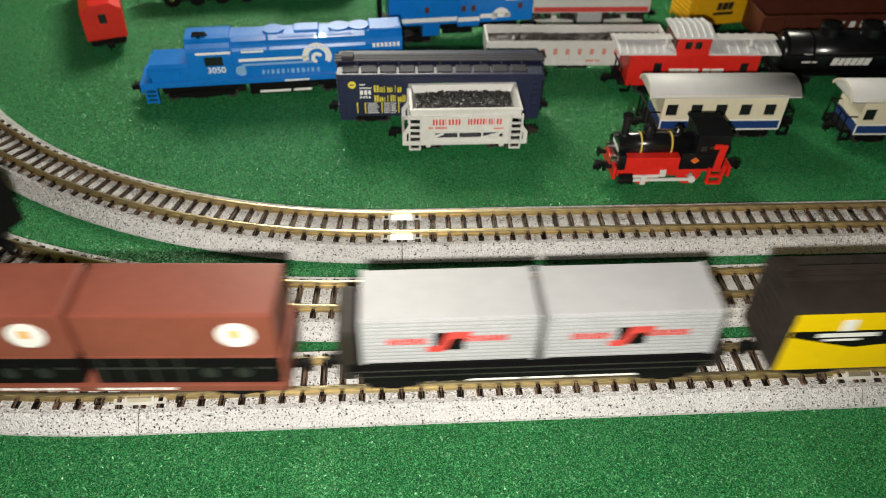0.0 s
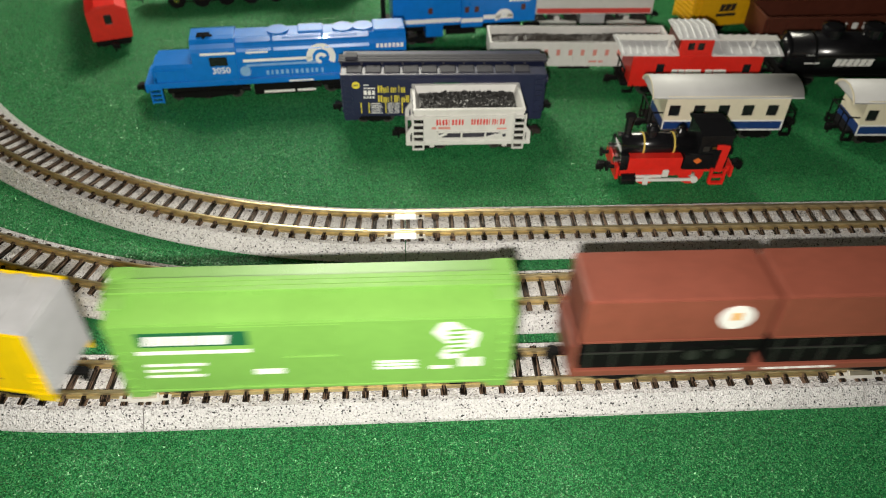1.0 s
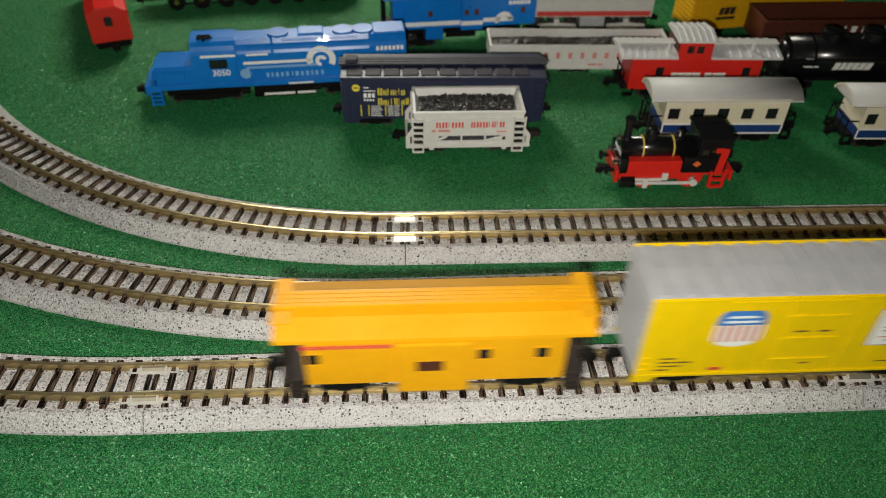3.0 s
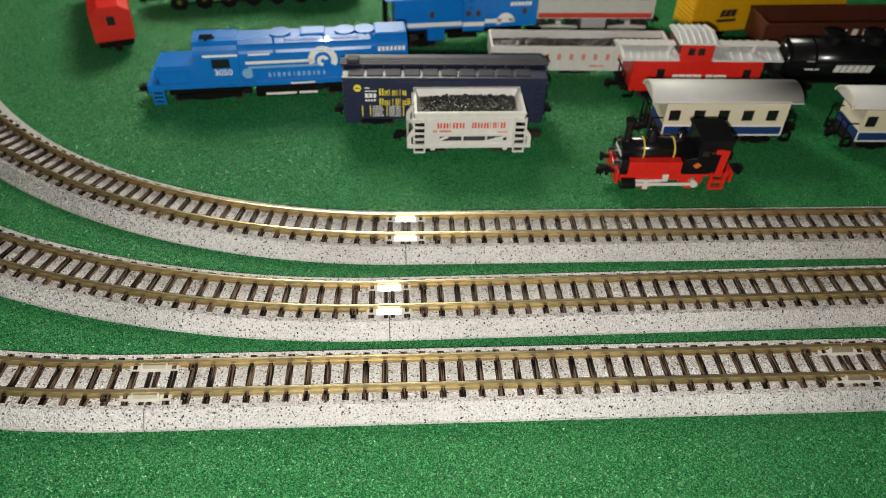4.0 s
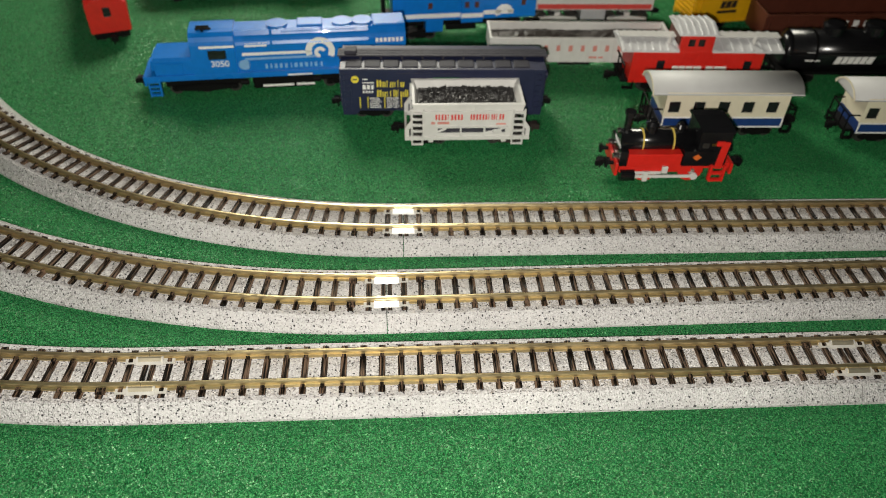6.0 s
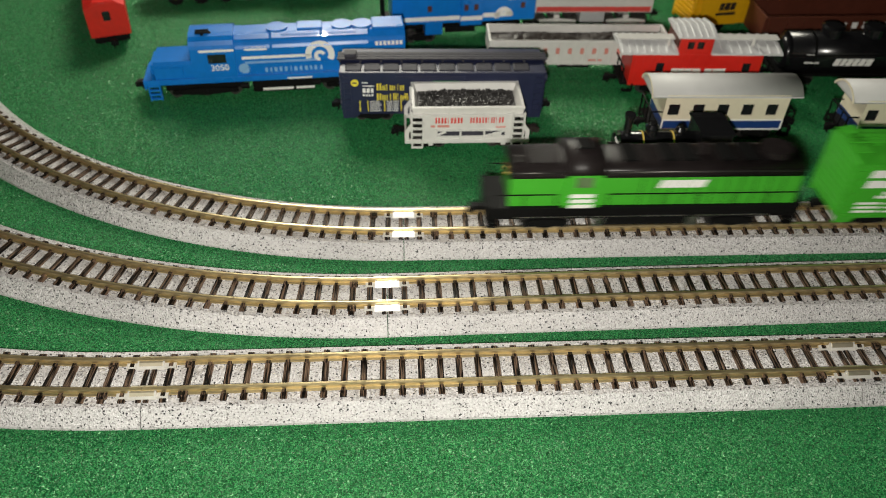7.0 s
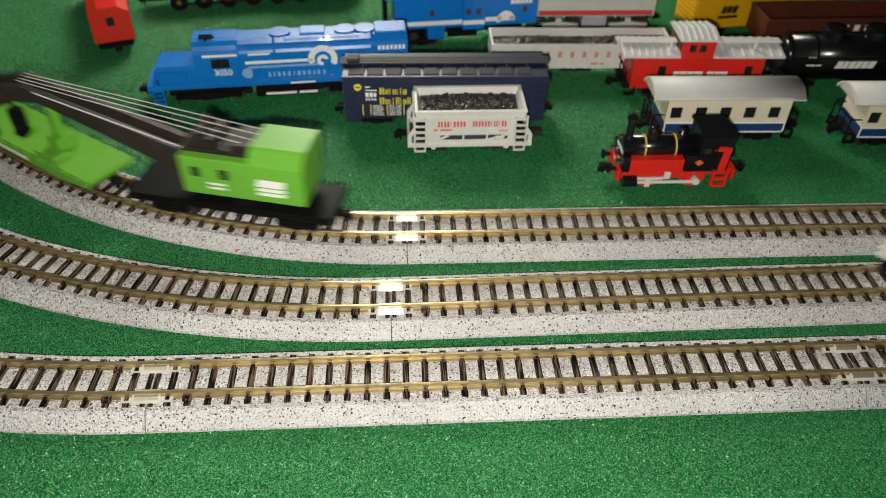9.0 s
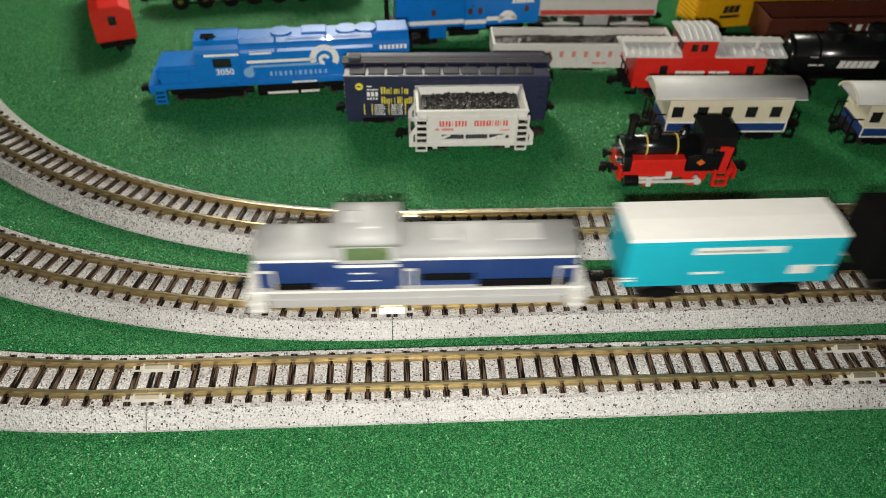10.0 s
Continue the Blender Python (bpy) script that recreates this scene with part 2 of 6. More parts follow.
# ---- building blocks; lengths in millimetres until part() ----
def part(name, bm, material, parent=None, label="", smooth=False):
    me = bpy.data.meshes.new(name)
    bmesh.ops.recalc_face_normals(bm, faces=bm.faces)
    for v in bm.verts:
        v.co *= 0.001
    if smooth:
        for f in bm.faces:
            f.smooth = len(f.verts) == 4
    bm.to_mesh(me)
    bm.free()
    me.materials.append(material)
    ob = new(name, me)
    ob.parent = parent
    if label:
        ob["label"] = label
    return ob


def bx(bm, x0, x1, y0, y1, z0, z1, bev=0.0, turn=None):
    g = bmesh.ops.create_cube(bm, size=1.0)["verts"]
    m = Matrix.Translation(((x0 + x1) / 2, (y0 + y1) / 2, (z0 + z1) / 2)) @ Matrix.Diagonal((abs(x1 - x0), abs(y1 - y0), abs(z1 - z0), 1))
    bmesh.ops.transform(bm, matrix=(turn @ m) if turn else m, verts=g)
    if bev:
        e = list({e for v in g for e in v.link_edges})
        bmesh.ops.bevel(bm, geom=e, offset=bev, segments=2, affect="EDGES", profile=0.6)
    return bm


def cyl(bm, a, b, r, seg=14, r2=None):
    a, b = Vector(a), Vector(b)
    d = b - a
    m = Matrix.Translation((a + b) / 2) @ d.to_track_quat("Z", "Y").to_matrix().to_4x4()
    bmesh.ops.create_cone(bm, cap_ends=True, segments=seg, radius1=r, radius2=r if r2 is None else r2, depth=d.length, matrix=m)
    return bm


def prism(bm, profile, x0, x1, scale1=None):
    """A section (y, z) drawn out along x."""
    a = [bm.verts.new((x0, y, z)) for y, z in profile]
    b = [bm.verts.new((x1, y, z)) for y, z in profile]
    k = len(profile)
    for i in range(k):
        bm.faces.new((a[i], a[(i + 1) % k], b[(i + 1) % k], b[i]))
    bm.faces.new(a), bm.faces.new(b[::-1])
    return bm


def slab(bm, outline, y0, y1):
    """An outline (x, z) drawn out across y: side plates, prints, brackets."""
    a = [bm.verts.new((x, y0, z)) for x, z in outline]
    b = [bm.verts.new((x, y1, z)) for x, z in outline]
    k = len(outline)
    for i in range(k):
        bm.faces.new((a[i], a[(i + 1) % k], b[(i + 1) % k], b[i]))
    bm.faces.new(a), bm.faces.new(b[::-1])
    return bm


def B():
    return bmesh.new()


def thing(name, label, category, group=""):
    return tagged(new(name), label, category, group)


def bars(parent, name, material, y, x, z, widths, h, gap=0.35, lean=0.0):
    """Prints that cannot or may not be spelled: a row of plain bars on a side wall."""
    for w in widths:
        part(name, slab(B(), [(x, z), (x + w, z), (x + w + lean, z + h), (x + lean, z + h)], y, y - 0.14), material, parent)
        x += w + gap


def word(parent, name, material, y, x, z, strokes, gap):
    """A lettered name that is not spelled: plain bars of each letter's width and height."""
    for w, h in strokes:
        k = 1 if w < 0.9 else 2
        for i in range(k):
            a = x + i * w * 0.62
            part(name, slab(B(), [(a, z), (a + w * 0.38, z), (a + w * 0.38, z + h), (a, z + h)], y, y - 0.14), material, parent)
        x += w + gap


def letters(parent, name, text, material, size, x, y, z):
    """Readable numbers on a side wall, with the built-in font."""
    cu = bpy.data.curves.new(name, "FONT")
    cu.body, cu.size, cu.extrude, cu.offset = text, size, 0.06, 0.04
    tmp = bpy.data.objects.new(name, cu)
    me = bpy.data.meshes.new_from_object(tmp)
    bpy.data.objects.remove(tmp)
    me.transform(Matrix.Scale(0.001, 4) @ pose(x, y, z, 90, 0, 0))
    me.materials.append(material)
    ob = new(name, me)
    ob.parent = parent
    return ob


def wheel_mesh(r=2.7):
    bm = B()
    cyl(bm, (0, -0.9, 0), (0, 0.9, 0), r, 18)
    cyl(bm, (0, 0.9, 0), (0, 1.3, 0), r + 0.5, 18)
    cyl(bm, (0, -1.1, 0), (0, -0.9, 0), r * 0.62, 14)
    cyl(bm, (0, -1.5, 0), (0, -1.1, 0), 0.6, 10)
    for v in bm.verts:
        v.co *= 0.001
    me = bpy.data.meshes.new("wheel")
    bm.to_mesh(me)
    bm.free()
    me.materials.append(STEEL)
    return me


WHEEL = wheel_mesh()


def bogie(parent, x, material=BLACK, base=10.0, axles=2, top=5.2, r=2.7):
    """A truck: two cast side frames, bolster, and its wheels as sub-parts."""
    bm = B()
    h = base / 2 * (axles - 1)
    for s in (-1, 1):
        y = 6.6 * s
        slab(bm, [(-h - 1.6, 2.2), (-h + 1.2, 2.0), (-1.8, 1.2), (1.8, 1.2), (h - 1.2, 2.0), (h + 1.6, 2.2), (h + 1.4, 3.6), (1.6, 4.4), (-1.6, 4.4), (-h - 1.4, 3.6)], y - 0.55, y + 0.55)
        for i in range(axles):
            ax = -h + i * base
            bx(bm, ax - 0.9, ax + 0.9, y - 0.9, y + 0.9, 1.9, 3.7, 0.25)
        for k in (-0.8, 0, 0.8):
            cyl(bm, (k, y - 0.6 * s, 1.6), (k, y - 0.6 * s, 3.6), 0.3, 8)
    bx(bm, -1.3, 1.3, -6.4, 6.4, 2.6, top, 0.2)
    t = part("bogie", bm, material, parent)
    t.location.x = x * 0.001
    for i in range(axles):
        for s in (-1, 1):
            w = new("wheel", WHEEL)
            w.parent = t
            w.matrix_basis = Matrix.LocRotScale(((-h + i * base) * 0.001, 4.8 * s * 0.001, r * 0.001), Euler((0, 0, 0 if s < 0 else math.pi)), (r / 2.7,) * 3)
    return t


def coupler(parent, x, z=4.6, material=BLACK):
    """A knuckle coupler at one end."""
    s = 1 if x > 0 else -1
    bm = B()
    bx(bm, x - 2.2 * s, x + 2.6 * s, -0.9, 0.9, z - 0.8, z + 0.8, 0.15)
    bx(bm, x + 2.4 * s, x + 4.6 * s, -1.7, 1.0, z - 1.1, z + 1.2, 0.3)
    bx(bm, x + 3.8 * s, x + 5.4 * s, -2.1, -0.7, z - 1.0, z + 1.0, 0.3)
    cyl(bm, (x + 3.0 * s, 0, z - 3.0), (x + 3.0 * s, 0, z - 0.8), 0.35, 8)
    return part("coupler", bm, material, parent)


def ladder(bm, x, y, z0, z1, w=2.6, rungs=5, r=0.22):
    for s in (-1, 1):
        bx(bm, x + s * w / 2 - r, x + s * w / 2 + r, y - r * 2, y, z0, z1)
    for i in range(rungs):
        z = z0 + (i + 0.5) * (z1 - z0) / rungs
        bx(bm, x - w / 2, x + w / 2, y - r * 2, y, z - r, z + r)
    return bm


# ---- table, room ----
def room():
    bm = B()
    bx(bm, -500, 690, -220, 790, -22, 0)
    tagged(part("ground", bm, FELT), "green grass-cloth covering the layout table", "ground", kind="structure")
    table = thing("table", "plain table under the green cloth", "table")
    part("table_top", bx(B(), -495, 685, -215, 785, -48, -22.4, 2), ROOM, table)
    for x in (-440, 630):
        for y in (-170, 740):
            part("leg", bx(B(), x - 25, x + 25, y - 25, y + 25, -740, -48, 2), ROOM, table)
    bm = B()
    bx(bm, -1000, 1200, -800, 1300, -780, -740)
    tagged(part("floor", bm, ROOM), "plain floor under the table", "floor", kind="structure")
    bm = B()
    bx(bm, -1000, 1200, -800, 1300, 1600, 1640)
    tagged(part("ceiling", bm, ROOM), "plain pale ceiling", "ceiling", kind="structure")
    for nm, b in (("wall_north", (-1000, 1200, 1300, 1340)), ("wall_south", (-1000, 1200, -840, -800)), ("wall_west", (-1040, -1000, -840, 1340)), ("wall_east", (1200, 1240, -840, 1340))):
        bm = B()
        bx(bm, *b, -780, 1640)
        tagged(part(nm, bm, ROOM), "plain painted wall", "wall", kind="structure")


room()


# ---- tracks ----
class Oval:
    """A closed track: a straight from (x, y) at a heading, a left-hand half circle, the straight back, and a half circle."""

    def __init__(self, x, y, degrees, straight, radius):
        self.x, self.y, self.a, self.l, self.r = x, y, radians(degrees), straight, radius
        self.total = 2 * straight + 2 * math.pi * radius

    def at(self, s):
        s %= self.total
        half = math.pi * self.r
        if s < self.l:
            p, h = (s, 0), 0
        elif s < self.l + half:
            h = (s - self.l) / self.r
            p = (self.l + self.r * math.sin(h), self.r * (1 - math.cos(h)))
        elif s < 2 * self.l + half:
            p, h = (2 * self.l + half - s, 2 * self.r), math.pi
        else:
            h = math.pi + (s - 2 * self.l - half) / self.r
            p = (self.r * math.sin(h), self.r * (1 - math.cos(h)))
        c, n = math.cos(self.a), math.sin(self.a)
        return self.x + p[0] * c - p[1] * n, self.y + p[0] * n + p[1] * c, h + self.a


FRONT = Oval(-93.0, 0.0, 0.0, 380, 340)
MIDDLE = Oval(-31.6, 28.6, 0.606, 310, 296)
INNER = Oval(-26.4, 60.7, -0.277, 300, 226)


def swept(bm, oval, profile, s0, s1, step=4.0):
    k = max(1, round((s1 - s0) / step))
    rows = []
    for i in range(k + 1):
        x, y, h = oval.at(s0 + (s1 - s0) * i / k)
        rows.append([bm.verts.new((x - o * math.sin(h), y + o * math.cos(h), z)) for o, z in profile])
    n = len(profile)
    for a, b in zip(rows, rows[1:]):
        for i in range(n):
            bm.faces.new((a[i], a[(i + 1) % n], b[(i + 1) % n], b[i]))
    bm.faces.new(rows[0]), bm.faces.new(rows[-1][::-1])


BED = [(-12.5, 0.0), (-12.4, 0.7), (-9.1, 4.5), (9.1, 4.5), (12.2, 0.7), (12.3, 0.0)]
RAILS = [(-0.95, 4.9), (-0.95, 5.2), (-0.25, 5.45), (-0.25, 6.3), (-0.5, 6.5), (-0.5, 6.78), (-0.42, 6.92), (-0.22, 7.0), (0.22, 7.0), (0.42, 6.92), (0.5, 6.78), (0.5, 6.5), (0.25, 6.3), (0.25, 5.45), (0.95, 5.2), (0.95, 4.9)]
PITCH = 5.03


def tie_mesh(w=1.75):
    bm = B()
    bx(bm, -w / 2, w / 2, -7.75, 7.75, 4.2, 5.0, 0.12)
    for y in (-4.8, 4.8):
        for s in (-1, 1):
            bx(bm, -0.55, 0.55, y + s * 0.5, y + s * 1.5, 4.9, 5.7, 0.1)
    for v in bm.verts:
        v.co *= 0.001
    me = bpy.data.meshes.new("sleeper")
    bm.to_mesh(me)
    bm.free()
    me.materials.append(TIE)
    return me


TIEMESH, TIETHIN = tie_mesh(), tie_mesh(1.3)


def track(oval, label, joints, gaps):
    t = thing("railway_track", label, "railway track", "oval tracks")
    edges = sorted(joints) + [sorted(joints)[0] + oval.total]
    for a, b in zip(edges, edges[1:]):
        bm = B()
        swept(bm, oval, BED, a + 0.13, b - 0.13)
        part("roadbed", bm, BALLAST, t)
        for o in (-4.85, 4.85):
            bm = B()
            swept(bm, oval, [(o + p, z) for p, z in RAILS], a + 0.1, b - 0.1)
            part("rail", bm, RAIL, t)
    # joiners clasp both rails at each joint in sight
    for j in joints:
        if j not in gaps:
            continue
        for o in (-4.85, 4.85):
            for q in (-1, 1):
                wedge = [(o + q * 0.5, 4.7), (o + q * 2.2, 4.7), (o + q * 2.15, 5.08), (o + q * 1.02, 6.3), (o + q * 0.5, 6.4)]
                ear = [(o + q * 0.5, 4.7), (o + q * 1.95, 4.7), (o + q * 1.9, 5.2), (o + q * 0.9, 5.5), (o + q * 0.5, 5.55)]
                for shape, d0, d1 in ((ear, -6.4, -3.5), (wedge, -3.5, 3.5), (ear, 3.5, 6.4)):
                    bm = B()
                    swept(bm, oval, shape[::q], j + d0, j + d1)
                    part("joiner_plate", bm, JOINER, t, "pale plastic plate beside the rail")
                bm = B()
                swept(bm, oval, [(o + q * 0.5, 5.6), (o + q * 1.55, 5.6), (o + q * 1.72, 5.72), (o + q * 1.1, 6.4), (o + q * 0.5, 6.5)][::q], j - 3.0, j + 3.0)
                part("rail_joiner", bm, JOINMETAL, t, "brassy metal joiner clasping the rail")
            for q in (-1, 1):
                bm = B()
                swept(bm, oval, [(o - 1.9, 4.85), (o + 1.9, 4.85), (o + 1.8, 5.4), (o + 1.0, 5.7), (o - 1.0, 5.7), (o - 1.8, 5.4)], j + q * 9.9 - 1.2, j + q * 9.9 + 1.2)
                part("joiner_end", bm, TIE, t, "dark plastic end of a joiner")
    far = B()
    n = round(oval.total / PITCH)
    rnd = random.Random(4)
    for i in range(-n // 2, n - n // 2):
        s = i * PITCH
        x, y, h = oval.at(s)
        if -220 < s < 230:
            places = [(s, TIEMESH)]
            if any(abs(s - j) < 0.6 * PITCH for j in joints):
                places = [(s - 0.95, TIETHIN), (s + 0.95, TIETHIN)]
            for q, me in places:
                x, y, h = oval.at(q)
                o = new("sleeper", me)
                o.parent = t
                o.matrix_basis = Matrix.LocRotScale((x * 0.001, y * 0.001, rnd.uniform(-3e-5, 3e-5)), Euler((0, 0, h)), None)
        else:
            bx(far, -0.9, 0.9, -7.75, 7.75, 4.2, 5.0, 0, Matrix.Translation((x, y, 0)) @ Matrix.Rotation(h, 4, "Z"))
    tagged(part("far_sleepers", far, TIE, t), kind="stuff")
    return t


track(FRONT, "straight model track on grey ballast bed beside the table edge", [0.0, 37 * PITCH, 900.0, 1800.0], (0.0, 37 * PITCH))
track(MIDDLE, "curving model track on grey ballast bed between two others", [0.0, 49 * PITCH, 1000.0, 2000.0], (0.0,))
track(INNER, "curving model track on grey ballast bed beside parked stock", [0.0, 49 * PITCH, 900.0, 1800.0], (0.0,))


# ---- prints and small fittings shared by the cars ----
def shield(parent, x, z, w, h, y):
    """A railway shield: blue head with two pale lines over red and white stripes."""
    bm = slab(B(), [(x, z + h * 0.62), (x + w, z + h * 0.62), (x + w * 0.97, z + h * 0.86), (x + w * 0.86, z + h), (x + w * 0.14, z + h), (x + w * 0.03, z + h * 0.86)], y, y - 0.15)
    part("shield_head", bm, BLUEINK, parent, "blue printed shield head")
    bm = slab(B(), [(x, z + h * 0.6), (x + w * 0.0, z + h * 0.2), (x + w * 0.2, z + h * 0.05), (x + w * 0.5, z), (x + w * 0.8, z + h * 0.05), (x + w, z + h * 0.2), (x + w, z + h * 0.6)], y, y - 0.12)
    part("shield_field", bm, WHITE, parent)
    bm = B()
    for i in range(6):
        c = x + w * (0.04 + i * 0.165)
        slab(bm, [(c, z + h * 0.17), (c + w * 0.085, z + h * 0.15), (c + w * 0.085, z + h * 0.6), (c, z + h * 0.6)], y - 0.12, y - 0.2)
    part("shield_stripe", bm, PALEREDINK, parent, "red printed shield stripes")
    bars(parent, "shield_line", WHITE, y - 0.13, x + w * 0.2, z + h * 0.82, [w * 0.6], h * 0.05)
    bars(parent, "shield_line", WHITE, y - 0.13, x + w * 0.15, z + h * 0.69, [w * 0.7], h * 0.05)


def placard(parent, x, z, w, h, y):
    """A white square poster with red and dark lines on it."""
    bars(parent, "placard_edge", BLUEINK, y, x - 0.25, z - 0.25, [w + 0.5], h + 0.5)
    bars(parent, "placard", WHITE, y - 0.06, x, z, [w], h)
    bars(parent, "placard_line", PALEREDINK, y - 0.14, x + w * 0.12, z + h * 0.80, [w * 0.3, w * 0.4], h * 0.1)
    bars(parent, "placard_line", BLUEINK, y - 0.14, x + w * 0.2, z + h * 0.62, [w * 0.12], h * 0.08)
    bars(parent, "placard_line", REDINK, y - 0.14, x + w * 0.45, z + h * 0.62, [w * 0.3], h * 0.08)
    for k, a, b in ((0.5, 0.2, 0.35), (0.4, 0.2, 0.5), (0.31, 0.3, 0.3), (0.22, 0.15, 0.6), (0.12, 0.35, 0.4)):
        bars(parent, "placard_line", PALEREDINK if k in (0.31, 0.22) else NAVY, y - 0.14, x + w * a, z + h * k, [w * b], h * 0.035)


def running_gear(car, L, inset=13.0, base=9.5, material=BLACK, z=4.6):
    for s in (-1, 1):
        bogie(car, s * (L / 2 - inset), material, base)
        coupler(car, s * (L / 2 - 0.6), z)
    bm = B()
    bx(bm, -L / 2 + 5, L / 2 - 5, -2.0, 2.0, 4.6, 6.6, 0.2)
    bx(bm, -8, 6, -4.5, -2.2, 3.4, 6.2, 0.3)
    cyl(bm, (8, 3, 4.4), (15, 3, 4.4), 1.5, 12)
    part("underframe", bm, BLACK, car)


def shell(L, w, z0, eave, peak, seg=1, cut=0.8):
    """A closed car body: straight sides, low gable, notched sills at the bogies."""
    bm = prism(B(), [(-w / 2, z0), (-w / 2, eave), (0, peak), (w / 2, eave), (w / 2, z0)], -L / 2, L / 2)
    bmesh.ops.bevel(bm, geom=[e for e in bm.edges if abs(e.verts[0].co.x - e.verts[1].co.x) < 0.01], offset=0.35, segments=2, affect="EDGES", profile=0.6)
    return bm


def corrugated_end(car, x, w, z0, z1, n, material):
    s = 1 if x > 0 else -1
    for i in range(n):
        z = z0 + (i + 0.5) * (z1 - z0) / n
        bm = bx(B(), x - 0.2 * s, x + 0.5 * s, -w / 2 + 1.0, w / 2 - 1.0, z - 0.3 * (z1 - z0) / n, z + 0.3 * (z1 - z0) / n, 0.12)
        part("end_rib", bm, material, car)


def roof_ribs(car, L, w, eave, peak, n, material, wide=1.0, h=0.35):
    for i in range(n):
        x = -L / 2 + (i + 0.5) * L / n
        bm = B()
        prism(bm, [(-w / 2 + 0.3, eave + 0.05), (-w / 2 + 0.3, eave + h), (0, peak + h), (w / 2 - 0.3, eave + h), (w / 2 - 0.3, eave + 0.05), (0, peak + 0.02)], x - wide / 2, x + wide / 2)
        part("roof_rib", bm, material, car)


def sill_tabs(car, L, w, z0, material, drop=1.8):
    for s in (-1, 1):
        for y in (-1, 1):
            bm = B()
            slab(bm, [(s * (L / 2 - 0.2), z0 + 0.3), (s * (L / 2 - 0.2), z0 - drop), (s * (L / 2 - 5), z0 - drop), (s * (L / 2 - 7), z0 + 0.3)], y * (w / 2 - 0.7), y * (w / 2 - 0.02))
            part("sill_tab", bm, material, car)


def roofwalk(car, L, z, w, material, slats=3):
    for i in range(slats):
        y = -w / 2 + (i + 0.5) * w / slats
        part("roofwalk_board", bx(B(), -L / 2, L / 2, y - 0.42 * w / slats, y + 0.42 * w / slats, z, z + 0.5, 0.08), material, car)
    bm = B()
    k = int(L // 8)
    for i in range(k + 1):
        x = -L / 2 + 1 + i * (L - 2) / k
        bx(bm, x - 0.4, x + 0.4, -w / 2, w / 2, z - 1.0, z)
    return tagged(part("roofwalk_bracket", bm, material, car), kind="stuff")


# ---- freight train on the front track ----
def container(car, x0, x1, z0, z1, w):
    L = x1 - x0
    bm = bx(B(), x0, x1, -w / 2, w / 2, z0, z1, 0.3)
    c = part("container", bm, CONTAINER, car, "silver corrugated shipping container")
    n = 12
    for i in range(n):
        z = z0 + 0.9 + i * (z1 - z0 - 1.8) / (n - 1)
        for y in (-w / 2, w / 2):
            part("side_rib", bx(B(), x0 + 0.6, x1 - 0.6, y - 0.42, y + 0.42, z - 0.33, z + 0.33, 0.15), CONTAINER, c)
    for x in (x0 + 0.35, x1 - 0.35):
        for y in (-1, 1):
            part("corner_post", bx(B(), x - 0.4, x + 0.4, y * w / 2 - 0.4, y * w / 2 + 0.4, z0, z1, 0.1), CONTAINER, c)
    zc, y = (z0 + z1) / 2 - 1.0, -w / 2 - 0.38
    xm = (x0 + x1) / 2
    bars(c, "print_bar", REDINK, y, x0 + L * 0.15, zc + 0.4, [0.75] * 9, 1.9, 0.3)
    bars(c, "print_bar", REDINK, y, x0 + L * 0.58, zc + 0.9, [0.75] * 10, 1.9, 0.3)
    bars(c, "print_block", BLACK, y, xm - 3.6, zc - 1.8, [7.0], 5.8)
    bm = slab(B(), [(xm - 5.2, zc - 2.2), (xm - 1.2, zc - 2.2), (xm + 0.4, zc + 2.0), (xm + 4.6, zc + 2.6), (xm + 5.2, zc + 4.3), (xm - 0.6, zc + 4.3), (xm - 2.4, zc - 0.2), (xm - 5.4, zc - 0.6)], y - 0.14, y - 0.32)
    part("print_ribbon", bm, REDINK, c, "red printed ribbon")
    return c


